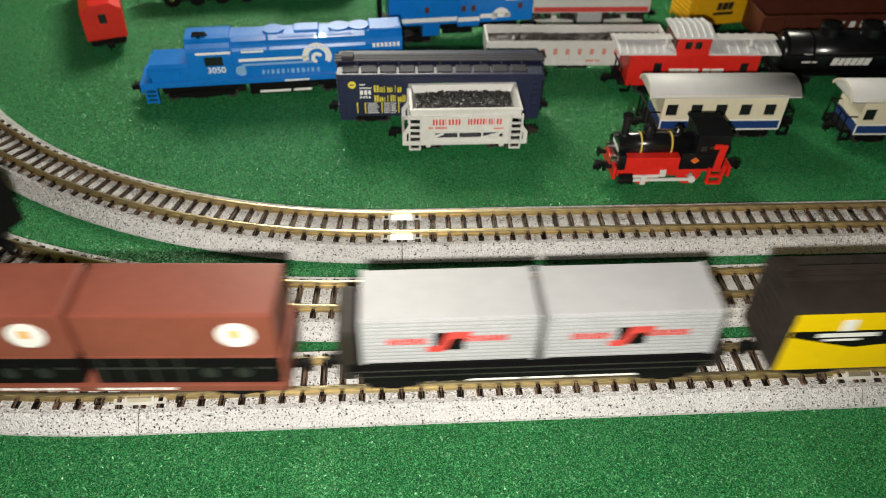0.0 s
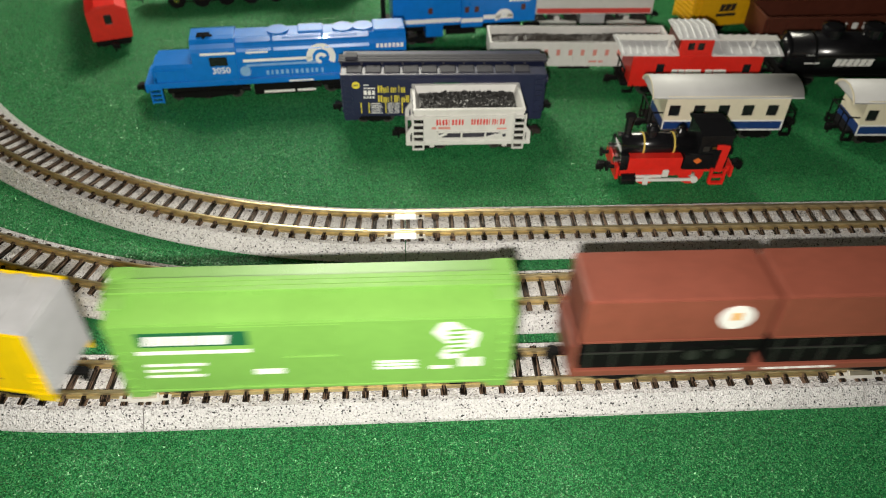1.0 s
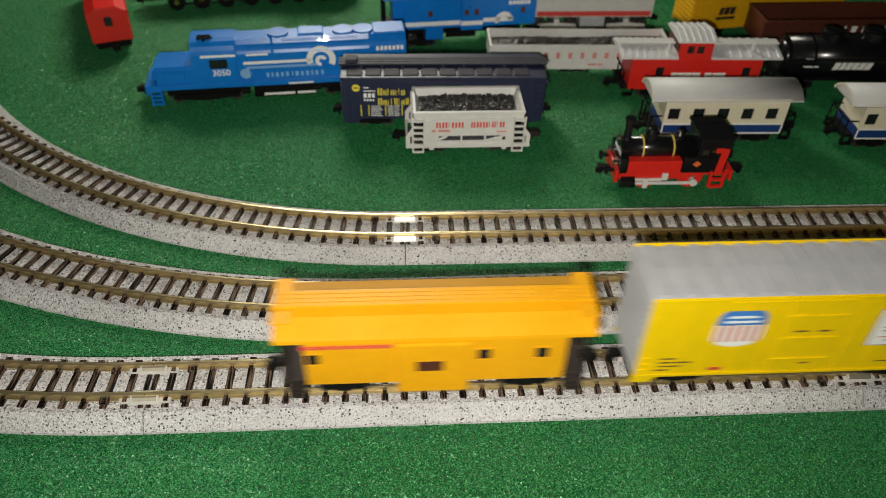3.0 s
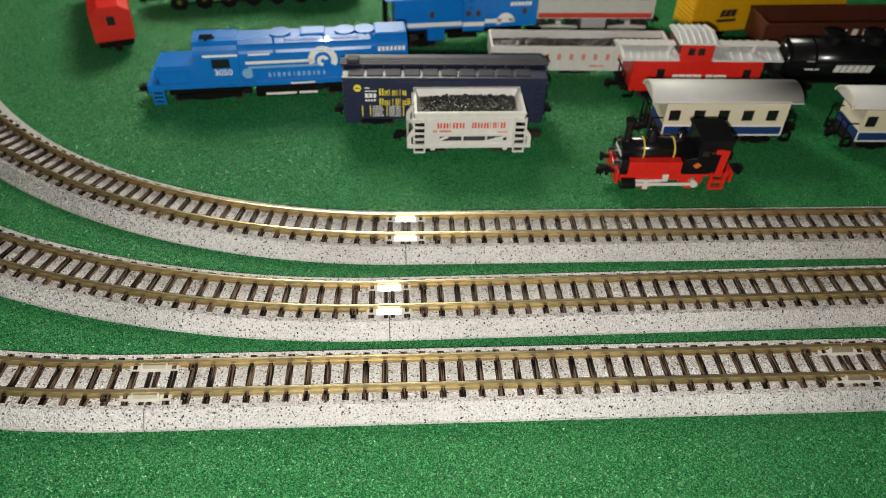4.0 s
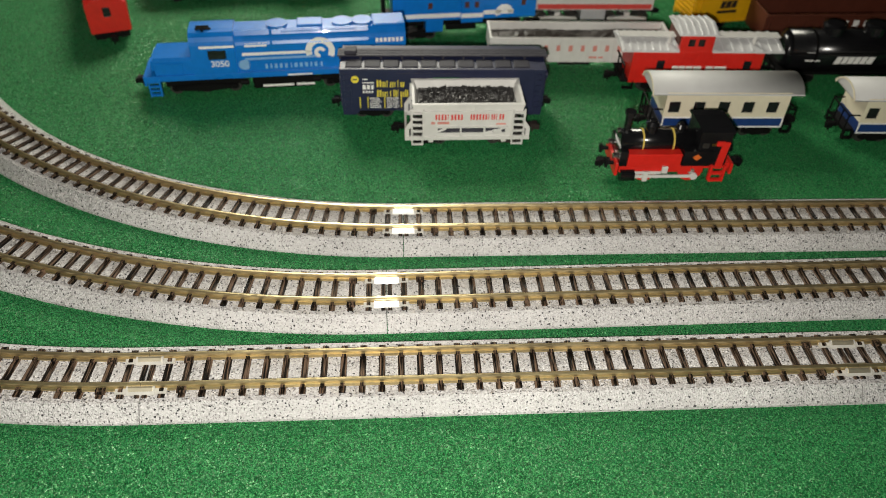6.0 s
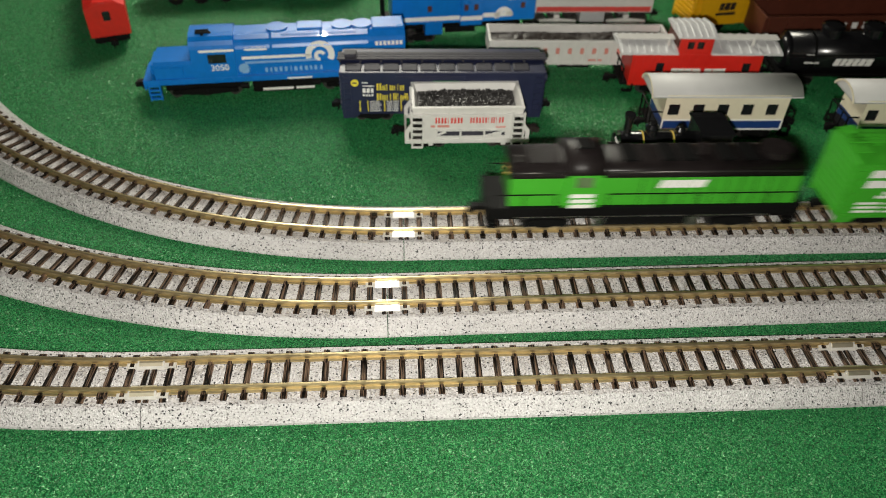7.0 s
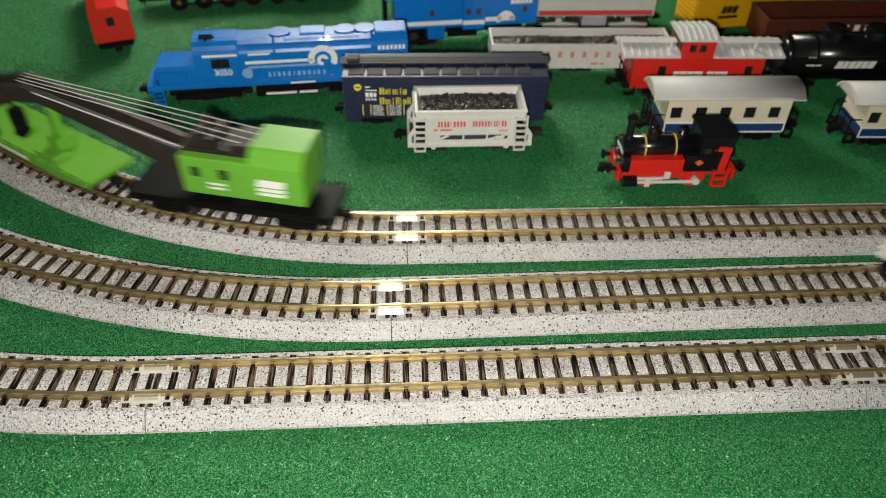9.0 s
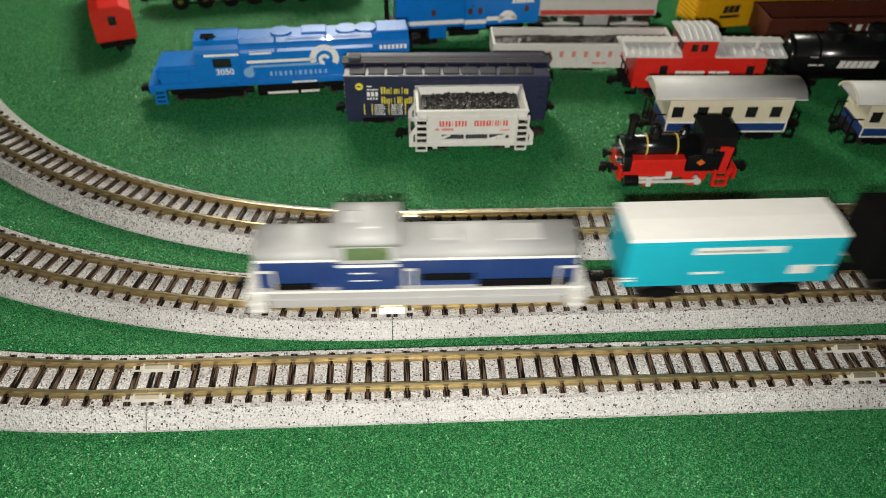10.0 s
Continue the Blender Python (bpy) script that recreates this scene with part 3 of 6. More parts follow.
def container_car():
    L = 94.6
    car = thing("container_wagon", "black flat wagon carrying two silver corrugated containers", "freight wagon")
    running_gear(car, L)
    bm = bx(B(), -L / 2 + 2, L / 2 - 2, -8.6, 8.6, 9.5, 12.4, 0.3)
    part("deck", bm, BLACK, car)
    bm = B()
    for y in (-8.9, 8.9):
        bx(bm, -L / 2 + 5, L / 2 - 5, y - 0.5, y + 0.5, 6.4, 9.3, 0.2)
        bx(bm, -L / 2 + 3, L / 2 - 3, y - 0.7, y + 0.7, 10.2, 11.2, 0.2)
        for i in range(14):
            x = -L / 2 + 7 + i * (L - 14) / 13
            bx(bm, x - 0.5, x + 0.5, y - 0.8, y + 0.8, 6.6, 12.2, 0.1)
    part("side_sill", bm, BLACK, car)
    for y in (-9.72, 9.72):
        part("sill_edge", bx(B(), -L / 2 + 3, L / 2 - 3, y - 0.12, y + 0.12, 11.0, 11.35, 0.05), STEEL, car)
        part("sill_edge", bx(B(), -L / 2 + 5, L / 2 - 5, y - 0.12, y + 0.12, 9.0, 9.3, 0.05), STEEL, car)
    bm = bx(B(), -L / 2, -L / 2 + 4.6, -8.2, 8.2, 6.5, 23.0, 0.8)
    part("bulkhead", bm, SOFTBLACK, car, "worn black end bulkhead")
    bm = bx(B(), L / 2 - 3.6, L / 2, -8.0, 8.0, 6.5, 13.5, 0.6)
    bx(bm, L / 2 - 2.6, L / 2 - 0.8, -4.4, -2.2, 13, 20.4, 0.4)
    cyl(bm, (L / 2 - 1.7, -5.2, 19.4), (L / 2 - 1.7, -1.4, 19.4), 1.5, 14)
    part("end_stand", bm, SOFTBLACK, car)
    bars(car, "sill_print", WHITE, -9.65, -16, 6.7, [13, 10, 16], 0.6, 1.4)
    container(car, -L / 2 + 5.6, 0.0, 12.5, 27.8, 16.6)
    container(car, 1.8, L / 2 - 3.7, 12.5, 27.8, 16.6)
    return car


def trailer_car():
    L = 95.0
    car = thing("trailer_wagon", "oxide brown flat wagon carrying two brown trailers", "freight wagon")
    running_gear(car, L)
    bm = bx(B(), -L / 2, L / 2, -9.2, 9.2, 5.2, 7.4, 0.3)
    for s in (-1, 1):
        bx(bm, s * (L / 2 - 1.2), s * L / 2, -9.2, 9.2, 5.2, 16.5, 0.3)
    part("deck", bm, BROWN, car)
    bars(car, "sill_print", WHITE, -9.22, -22, 6.0, [4, 5, 4, 3], 0.7, 0.7)
    bars(car, "sill_print", WHITE, -9.22, 2, 6.0, [4, 3, 5, 4], 0.7, 0.7)
    for x0, x1 in ((-L / 2 + 1.4, -0.4), (1.0, L / 2 - 1.2)):
        bm = bx(B(), x0, x1, -8.7, 8.7, 16.9, 31.3, 0.7)
        t = part("trailer", bm, BROWN, car, "oxide brown box trailer")
        bm = bx(B(), x0 + 0.5, x1 - 0.5, -8.2, 8.2, 12.5, 16.9, 0.2)
        bx(bm, x0 + 0.8, x1 - 0.8, -8.4, 8.4, 7.5, 12.6, 0.2)
        part("trailer_frame", bm, BLACK, t, "black trailer chassis")
        for x in np.linspace(x0 + 3, x1 - 24, 4):
            part("chassis_strut", bx(B(), x - 0.35, x + 0.35, -8.7, -8.35, 8.0, 16.4, 0.1), STEEL, t)
        part("chassis_rail", bx(B(), x0 + 1.5, x1 - 1.5, -8.75, -8.35, 12.9, 13.4, 0.1), STEEL, t)
        bm = B()
        for x in (x1 - 17, x1 - 9):
            cyl(bm, (x, -8.9, 12.0), (x, -5.5, 12.0), 3.2, 18)
            cyl(bm, (x, 5.5, 12.0), (x, 8.9, 12.0), 3.2, 18)
        part("trailer_wheel", bm, BLACK, t)
        bm = B()
        for x in (x1 - 17, x1 - 9):
            cyl(bm, (x, -9.1, 12.0), (x, -8.8, 12.0), 0.9, 14)
            cyl(bm, (x, -9.02, 12.0), (x, -8.85, 12.0), 1.9, 18, 1.7)
        part("wheel_hub", bm, STEEL, t)
        bm = bx(B(), x0 + 0.4, x1 - 0.4, -8.86, 8.86, 30.3, 30.9, 0.1)
        bx(bm, x0 + 0.4, x1 - 0.4, -8.86, 8.86, 17.0, 17.7, 0.1)
        part("trailer_rail", bm, BROWN, t)
        c = x0 + (x1 - x0) * 0.80
        bm = slab(B(), [(c + 4.3 * math.cos(k * math.pi / 14), 24.9 + 3.9 * math.sin(k * math.pi / 14)) for k in range(28)], -8.7, -8.9)
        part("oval_print", bm, WHITE, t, "white printed oval")
        bars(t, "oval_mark", ORANGE, -8.9, c - 1.1, 24.2, [1.9], 2.4)
    return car


def covered_boxcar(L, w, z0, eave, peak, walk_z, material, name, label, group=""):
    car = thing(name, label, "freight wagon", group)
    running_gear(car, L)
    part("body", shell(L, w, z0, eave, peak), material, car)
    bm = B()
    for y in (-1, 1):
        bx(bm, -L / 2 + 0.2, L / 2 - 0.2, y * w / 2 - 0.35, y * w / 2 + 0.35, eave - 0.9, eave - 0.2, 0.15)
        bx(bm, -L / 2 + 0.2, L / 2 - 0.2, y * w / 2 - 0.25, y * w / 2 + 0.25, z0 + 0.1, z0 + 0.8, 0.15)
    part("body_rail", bm, material, car)
    sill_tabs(car, L, w, z0, material)
    for s in (-1, 1):
        corrugated_end(car, s * L / 2, w, z0 + 1, eave, 9, material)
    roof_ribs(car, L - 2, w, eave, peak, 11, material)
    if walk_z:
        roofwalk(car, L + 1.5, walk_z, 5.0, material)
        for x in (-L / 2 - 0.6, L / 2 - 4.5):
            part("cross_walk", bx(B(), x, x + 5.1, -7.0, 7.0, walk_z - 0.4, walk_z + 0.1, 0.1), material, car)
        bm = B()
        cyl(bm, (-L / 2 + 1.2, 2.5, walk_z), (-L / 2 + 1.2, 2.5, walk_z + 2.0), 0.4, 8)
        cyl(bm, (-L / 2 + 1.2, 2.5, walk_z + 1.8), (-L / 2 + 1.2, 2.5, walk_z + 2.4), 1.9, 16)
        part("brake_wheel", bm, material, car)
    for s in (-1, 1):
        for y in (-w / 2, w / 2 + 0.4):
            part("ladder", ladder(B(), s * (L / 2 - 2.2), y, z0 + 0.5, eave - 1.5, 2.6, 7), material, car)
    return car


def door(car, x0, x1, z0, z1, y, material, ribs=6):
    bm = bx(B(), x0, x1, y - 0.3, y + 0.3, z0, z1, 0.12)
    d = part("door", bm, material, car)
    bm = B()
    for i in range(ribs):
        z = z0 + (i + 0.6) * (z1 - z0) / (ribs + 0.2)
        bx(bm, x0 + 0.6, x1 - 0.6, y - 0.65, y - 0.2, z - 0.3, z + 0.3, 0.12)
    part("door_rib", bm, material, d)
    for z in (z0 - 0.7, z1 + 0.1):
        part("door_track", bx(B(), x0 - (x1 - x0), x1 + 0.5, y - 0.55, y, z, z + 0.6, 0.1), material, d)
    return d


def lime_boxcar():
    L = 93.0
    car = covered_boxcar(L, 19, 5.0, 28.6, 30.6, 31.3, PALELIME, "boxcar", "lime green boxcar with white printing and roofwalk")
    y = -9.5
    bars(car, "name_panel", INKGREEN, y, -40, 21.2, [25], 4.6)
    bars(car, "name_mark", WHITE, y - 0.1, -39, 21.8, [1.8, 2.6, 2.2, 2.4, 2.0, 2.4, 2.6], 3.0, 0.5, 0.8)
    bars(car, "print_bar", WHITE, y, -41, 18.6, [26], 1.1)
    for z, a in ((14.4, 15), (12.4, 12), (10.4, 14)):
        bars(car, "print_bar", WHITE, y, -40, z, [a * 0.5, a * 0.4], 0.8, 0.6)
    bars(car, "print_bar", WHITE, y, -15, 10.6, [8], 1.8)
    for z, a in ((23.4, 10), (22.0, 5), (18.6, 8.5), (17.5, 7)):
        bars(car, "print_bar", WHITE, y, -3 - a / 2, z, [a], 0.8)
    for z in (11.0, 12.2, 13.4):
        bars(car, "print_bar", WHITE, y, 14, z, [9.5], 0.7)
    out = [(27.5, 23.6), (29.5, 26.8), (32.5, 26.9), (34.5, 25.0), (38.5, 23.0), (37.6, 18.2), (35.0, 17.2), (34.0, 14.6), (30.2, 14.0), (29.2, 15.6), (31.2, 19.0), (29.0, 21.8)]
    part("map_print", slab(B(), out, y, y - 0.14), WHITE, car, "white printed outline shape")
    bm = B()
    for i in range(6):
        z = 16.0 + i * 1.55
        a = 30.8 if i > 1 else 31.0
        slab(bm, [(a, z), (a + 4.8, z + 0.2), (a + 4.9, z + 0.9), (a, z + 0.7)], y - 0.14, y - 0.22)
    part("map_hatch", bm, PALELIME, car)
    bars(car, "print_bar", WHITE, y, 34, 11.2, [2.4, 2.4], 3.2, 0.5)
    bars(car, "print_bar", WHITE, y, 27, 10.6, [4.8], 1.1)
    door(car, -8, 6, 6.4, 27.0, -9.45, PALELIME, 1)
    return car


def hicube(L, z0, eave, label, tone, sx, sz, sw, sh, px, pz, pw, ph):
    """A tall yellow boxcar with an aluminium-coloured roof and ends."""
    w = 18.2
    car = thing("hi_cube_boxcar", label, "freight wagon", "tall yellow boxcars")
    running_gear(car, L)
    part("body", bx(B(), -L / 2 + 0.4, L / 2 - 0.4, -w / 2, w / 2, z0, eave, 0.3), tone, car)
    bm = prism(B(), [(-w / 2 - 0.1, eave - 0.05), (-w / 2 + 0.3, eave + 0.15), (0, eave + 0.4), (w / 2 - 0.3, eave + 0.15), (w / 2 + 0.1, eave - 0.05)], -L / 2, L / 2)
    r = part("roof", bm, ROOFGREY, car, "pale grey ribbed roof")
    n = 14
    for i in range(n):
        x = -L / 2 + (i + 0.5) * L / n
        bm = B()
        prism(bm, [(-w / 2 - 0.05, eave + 0.1), (-w / 2 + 0.3, eave + 0.8), (0, eave + 1.15), (w / 2 - 0.3, eave + 0.7), (w / 2 + 0.05, eave + 0.1)], x - L / n * 0.28, x + L / n * 0.28)
        bmesh.ops.bevel(bm, geom=[e for e in bm.edges if abs(e.verts[0].co.x - e.verts[1].co.x) < 0.01], offset=0.5, segments=2, affect="EDGES")
        part("roof_panel", bm, ROOFGREY, r)
    for s in (-1, 1):
        part("end_wall", bx(B(), s * (L / 2 - 0.5), s * L / 2, -w / 2 + 0.05, w / 2 - 0.05, z0 + 0.5, eave, 0.15), ROOFGREY, car, "pale grey corrugated end wall")
    for s in (-1, 1):
        corrugated_end(car, s * L / 2, w, z0 + 1, eave - 0.5, 12, ROOFGREY)
    bm = B()
    bx(bm, -L / 2 + 0.4, L / 2 - 0.4, -w / 2 - 0.35, -w / 2, eave - 1.4, eave - 0.5, 0.15)
    bx(bm, -L / 2 + 0.4, L / 2 - 0.4, -w / 2 - 0.35, -w / 2, z0, z0 + 0.9, 0.15)
    for i in range(12):
        if i in (5, 6):
            continue
        x = -L / 2 + 3 + i * (L - 6) / 11
        part("side_rib", bx(B(), x - 0.3, x + 0.3, -w / 2 - 0.22, -w / 2, z0 + 0.9, eave - 1.4, 0.1), tone, car)
    part("side_rail", bm, tone, car)
    part("roof_lip", bx(B(), -L / 2 + 0.4, L / 2 - 0.4, w / 2 - 0.3, w / 2 + 0.15, eave - 1.0, eave + 0.95, 0.12), tone, car)
    sill_tabs(car, L, w, z0, tone, 2.2)
    door(car, -L * 0.09, L * 0.09, z0 + 1.2, eave - 2.0, -w / 2, tone, 3)
    for s in (-1, 1):
        part("ladder", ladder(B(), s * (L / 2 - 2.4), -w / 2, z0 - 0.5, z0 + 8, 2.6, 4), tone, car)
    y = -w / 2 - 0.24
    shield(car, sx, sz, sw, sh, y)
    placard(car, px, pz, pw, ph, y)
    for x, z, a in ((-L / 2 + 6, z0 + 6.6, 4), (-L / 2 + 6, z0 + 5.2, 9), (-L / 2 + 6, z0 + 3.8, 6), (-L / 2 + 5, z0 + 2.4, 4), (L * 0.25, z0 + 3.6, 5), (L * 0.31, z0 + 4.8, 8)):
        bars(car, "print_line", PRINTBROWN, y, x, z, [a * 0.4, a * 0.45], 0.4)
    for x, z, a in ((-4.5, eave - 12.0, 3.4), (1.5, eave - 12.0, 3.0), (0.5, z0 + 4.0, 2.2)):
        bars(car, "print_line", PRINTBROWN, -w / 2 - 0.5, x, z, [a], 0.5)
    bars(car, "print_mark", REDINK, y, -L / 2 + 19, z0 + 2.2, [3.2], 0.9)
    return car


def chevron_boxcar():
    L = 96.0
    car = thing("boxcar", "yellow and black boxcar with a worn dark roof", "freight wagon")
    running_gear(car, L)
    w = 19.0
    part("body", bx(B(), -L / 2 + 1.2, L / 2 - 1.2, -w / 2, w / 2, 6.0, 27.0, 0.3), YELLOW, car)
    bm = prism(B(), [(-w / 2 - 0.2, 26.6), (-w / 2, 27.6), (0, 29.4), (w / 2, 27.6), (w / 2 + 0.2, 26.6)], -L / 2, L / 2)
    part("roof", bm, SOFTBLACK, car, "worn black ribbed roof")
    roof_ribs(car, L - 2, w, 27.4, 29.3, 12, SOFTBLACK, 1.2, 0.5)
    roofwalk(car, L + 2, 30.4, 5.4, SOFTBLACK)
    for s in (-1, 1):
        part("end_wall", bx(B(), s * (L / 2 - 1.3), s * L / 2, -w / 2, w / 2, 5.6, 27.0, 0.5), SOFTBLACK, car, "black end wall")
    for s in (-1, 1):
        corrugated_end(car, s * L / 2, w, 7, 26, 8, SOFTBLACK)
    y = -w / 2
    part("side_band", slab(B(), [(-L / 2 + 1.4, 20.4), (L / 2 - 1.4, 20.4), (L / 2 - 1.4, 18.6), (L / 2 - 18, 14.4), (0, 17.6), (-L / 2 + 18, 14.4), (-L / 2 + 1.4, 18.6)], y, y - 0.15), BLACK, car, "black printed chevron band")
    bars(car, "print_bar", WHITE, y - 0.12, -L / 2 + 8, 18.4, [15], 1.3)
    bars(car, "print_bar", WHITE, y - 0.12, -L / 2 + 10, 17.0, [9], 0.7)
    bars(car, "print_mark", WHITE, y - 0.12, -L / 2 + 13, 20.5, [3.4], 3.8)
    bm = B()
    cyl(bm, (-L / 2 + 1.4, 2, 29), (-L / 2 + 1.4, 2, 31.5), 0.4, 8)
    cyl(bm, (-L / 2 + 1.4, 2, 31.3), (-L / 2 + 1.4, 2, 31.9), 2.0, 16)
    part("brake_wheel", bm, SOFTBLACK, car)
    return car


def orange_caboose():
    L = 76.0
    car = thing("caboose", "orange-yellow bay window caboose with red lettering band", "caboose")
    running_gear(car, L, 15, 8.5)
    w = 18.0
    part("body", bx(B(), -L / 2 + 6.5, L / 2 - 6.5, -w / 2, w / 2, 6.2, 22.8, 0.3), ORANGE, car)
    bm = prism(B(), [(-w / 2 - 1.0, 22.2), (-w / 2 - 0.9, 23.2), (-w / 4, 25.6), (0, 26.2), (w / 4, 25.6), (w / 2 + 0.9, 23.2), (w / 2 + 1.0, 22.2)], -L / 2, L / 2)
    part("roof", bm, ORANGE, car)
    roofwalk(car, L + 0.5, 26.8, 5.6, ORANGE, 4)
    for x in (-L / 2 - 0.4, L / 2 - 4):
        part("cross_walk", bx(B(), x, x + 4.4, -7.5, 7.5, 26.2, 26.8, 0.1), ORANGE, car)
    bm = bx(B(), -9.5, 8.0, -w / 2 - 1.5, -w / 2 + 0.2, 4.2, 21.6, 0.5)
    b = part("bay", bm, ORANGE, car, "projecting orange-yellow bay")
    bm = bx(B(), -4.8, 1.6, -w / 2 - 1.62, -w / 2 - 1.3, 12.2, 15.6, 0.1)
    part("bay_window", bm, DARKBROWN, b)
    for x, z in ((-29.5, 14.0), (11.5, 14.4), (25.5, 14.4)):
        bm = bx(B(), x - 1.5, x + 1.5, -w / 2 - 0.12, -w / 2 + 0.1, z, z + 3.4, 0.1)
        v = part("window", bm, GLASS, car)
        bm = B()
        bx(bm, x - 2.0, x + 2.0, -w / 2 - 0.2, -w / 2, z - 0.5, z, 0.1)
        bx(bm, x - 2.0, x + 2.0, -w / 2 - 0.2, -w / 2, z + 3.4, z + 3.9, 0.1)
        part("window_frame", bm, ORANGE, v)
    bars(car, "print_bar", REDINK, -w / 2 - 0.02, -32, 19.2, [2.2] * 8, 1.2, 0.5)
    for s in (-1, 1):
        bm = B()
        bx(bm, s * (L / 2 - 6.5), s * (L / 2 - 0.8), -w / 2 + 0.5, w / 2 - 0.5, 6.2, 7.4, 0.2)
        for y in (-1, 1):
            for k in range(3):
                bx(bm, s * (L / 2 - 5.4), s * (L / 2 - 1.4), y * (w / 2 - 0.4) - 0.9, y * (w / 2 - 0.4) + 0.9, 1.8 + k * 1.7, 2.4 + k * 1.7, 0.1)
            bx(bm, s * (L / 2 - 5.8), s * (L / 2 - 5.3), y * (w / 2 - 0.6) - 0.9, y * (w / 2 - 0.6) + 0.9, 1.5, 7.0)
        part("step", bm, SOFTBLACK, car, "dark brown end platform steps")
        bm = B()
        for y in (-7.5, -2.5, 2.5, 7.5):
            cyl(bm, (s * (L / 2 - 1.2), y, 7), (s * (L / 2 - 1.2), y, 14 if abs(y) < 5 else 22.4), 0.4, 8)
        cyl(bm, (s * (L / 2 - 1.2), -7.5, 13.5), (s * (L / 2 - 1.2), 7.5, 13.5), 0.4, 8)
        bx(bm, s * (L / 2 - 6.6), s * (L / 2 - 6.2), -2.5, 2.5, 7.2, 20)
        part("end_railing", bm, SOFTBLACK, car)
    return car


FREIGHT = [
    (chevron_boxcar(), 65.0, 161.0),
    (container_car(), -42.4, 52.2),
    (trailer_car(), -149.2, -54.2),
    (lime_boxcar(), -257.2, -164.2),
    (hicube(98.8, 5.7, 27.4, "yellow boxcar with pale grey roof and square white placard", YELLOW, -32.0, 11.4, 10.4, 11.2, 17.0, 12.4, 12.8, 11.0), -370.8, -272.0),
    (hicube(82.6, 5.8, 33.5, "tall yellow boxcar with pale grey roof and white placard", YELLOW, -24.4, 16.6, 12.2, 12.4, 15.6, 16.0, 12.6, 12.2), -465.2, -382.6),
    (orange_caboose(), -552.3, -476.2),
]


# ---- work train on the inner track ----
def road_switcher():
    L = 99.0
    car = thing("diesel_locomotive", "black and green road switcher locomotive with white stripes", "locomotive")
    for s in (-1, 1):
        bogie(car, s * 30, BLACK, 11.5, 2, 6.0)
        coupler(car, s * (L / 2 - 0.4))
    bm = bx(B(), -L / 2, L / 2, -8.6, 8.6, 6.0, 10.2, 0.3)
    for s in (-1, 1):
        bx(bm, s * (L / 2 - 1.2), s * L / 2, -8.6, 8.6, 2.6, 11.0, 0.3)
        for y in (-1, 1):
            for k in range(3):
                bx(bm, s * (L / 2 - 4.4), s * (L / 2 - 0.9), y * 8.2 - 0.7, y * 8.2 + 0.7, 2.8 + 1.9 * k, 3.4 + 1.9 * k, 0.1)
    part("frame", bm, BLACK, car)
    bm = bx(B(), -15, 15, -7.6, 7.6, 2.2, 6.4, 1.2)
    part("fuel_tank", bm, BLACK, car)
    for x in (-15.4, 14.6):
        part("tank_bracket", bx(B(), x, x + 3.4, -8.3, -7.2, 2.6, 6.4, 0.2), BRIGHT, car, "bright metal tank bracket")
    bars(car, "walkway_edge", BRIGHT, -8.62, -40, 6.6, [22, 30, 24], 0.4, 2)
    bm = prism(B(), [(-7.3, 9.2), (-7.3, 21.6), (-7.0, 21.9), (7.0, 21.9), (7.3, 21.6), (7.3, 9.2)], -L / 2 + 7.0, L / 2 - 2.0)
    h = part("hood", bm, GREEN, car, "leaf green hood sides")
    bm = prism(B(), [(-7.5, 20.6)] + [(math.copysign(7.5 * abs(math.cos(radians(a))) ** 0.6, math.cos(radians(a))), 21.0 + 3.5 * math.sin(radians(a)) ** 0.7) for a in range(174, 0, -12)] + [(7.5, 20.6)], -L / 2 + 6.8, L / 2 - 1.8)
    part("hood_roof", bm, HOODROOF, car, "black rounded hood roof", smooth=True)
    bm = B()
    for i in range(11):
        x = -2 + i * 4.4
        bx(bm, x - 0.12, x + 0.12, -7.42, -7.2, 9.6, 21.2)
    part("panel_line", bm, BLACK, h)
    bm = bx(B(), -25.6, -14.4, -8.4, 8.4, 9.2, 22.6, 0.5)
    c = part("cab", bm, GREEN, car)
    bm = prism(B(), [(8.6 * math.cos(radians(a)), 22.3 + 5.6 * math.sin(radians(a))) for a in range(180, -1, -12)], -26.0, -14.0)
    part("cab_roof", bm, HOODROOF, c, "black domed cab roof", smooth=True)
    part("cab_roof_hatch", bx(B(), -22.4, -17.6, -2.6, 2.6, 27.6, 28.4, 0.25), BLACK, c)
    for x in (-25.9, -14.5):
        part("cab_roof_rim", bx(B(), x - 0.25, x + 0.6, -8.75, 8.75, 21.6, 22.5, 0.15), HOODROOF, c)
    bm = bx(B(), -22.6, -17.4, -8.55, -8.3, 17.8, 21.4, 0.1)
    part("cab_window", bm, GREENGLASS, c)
    for z in (10.0, 12.0, 14.0):
        bars(c, "stripe", WHITE, -8.42, -24.0, z, [7.2], 1.3, 0, 0.4)
    bars(car, "name_mark", WHITE, -7.5, 2.8, 16.8, [1.5, 2.0, 2.0, 2.0, 2.1, 3.2], 2.8, 0.25, 1.2)
    bm = B()
    for x in (-8, 4, 10, 22, 29):
        part("roof_hatch", bx(B(), x, x + 4.5, -4.5, 4.5, 24.4, 25.2, 0.15), BLACK, car)
    part("roof_fan", cyl(B(), (40, 0, 24.4), (40, 0, 26.4), 4.8, 24), HOODROOF, car)
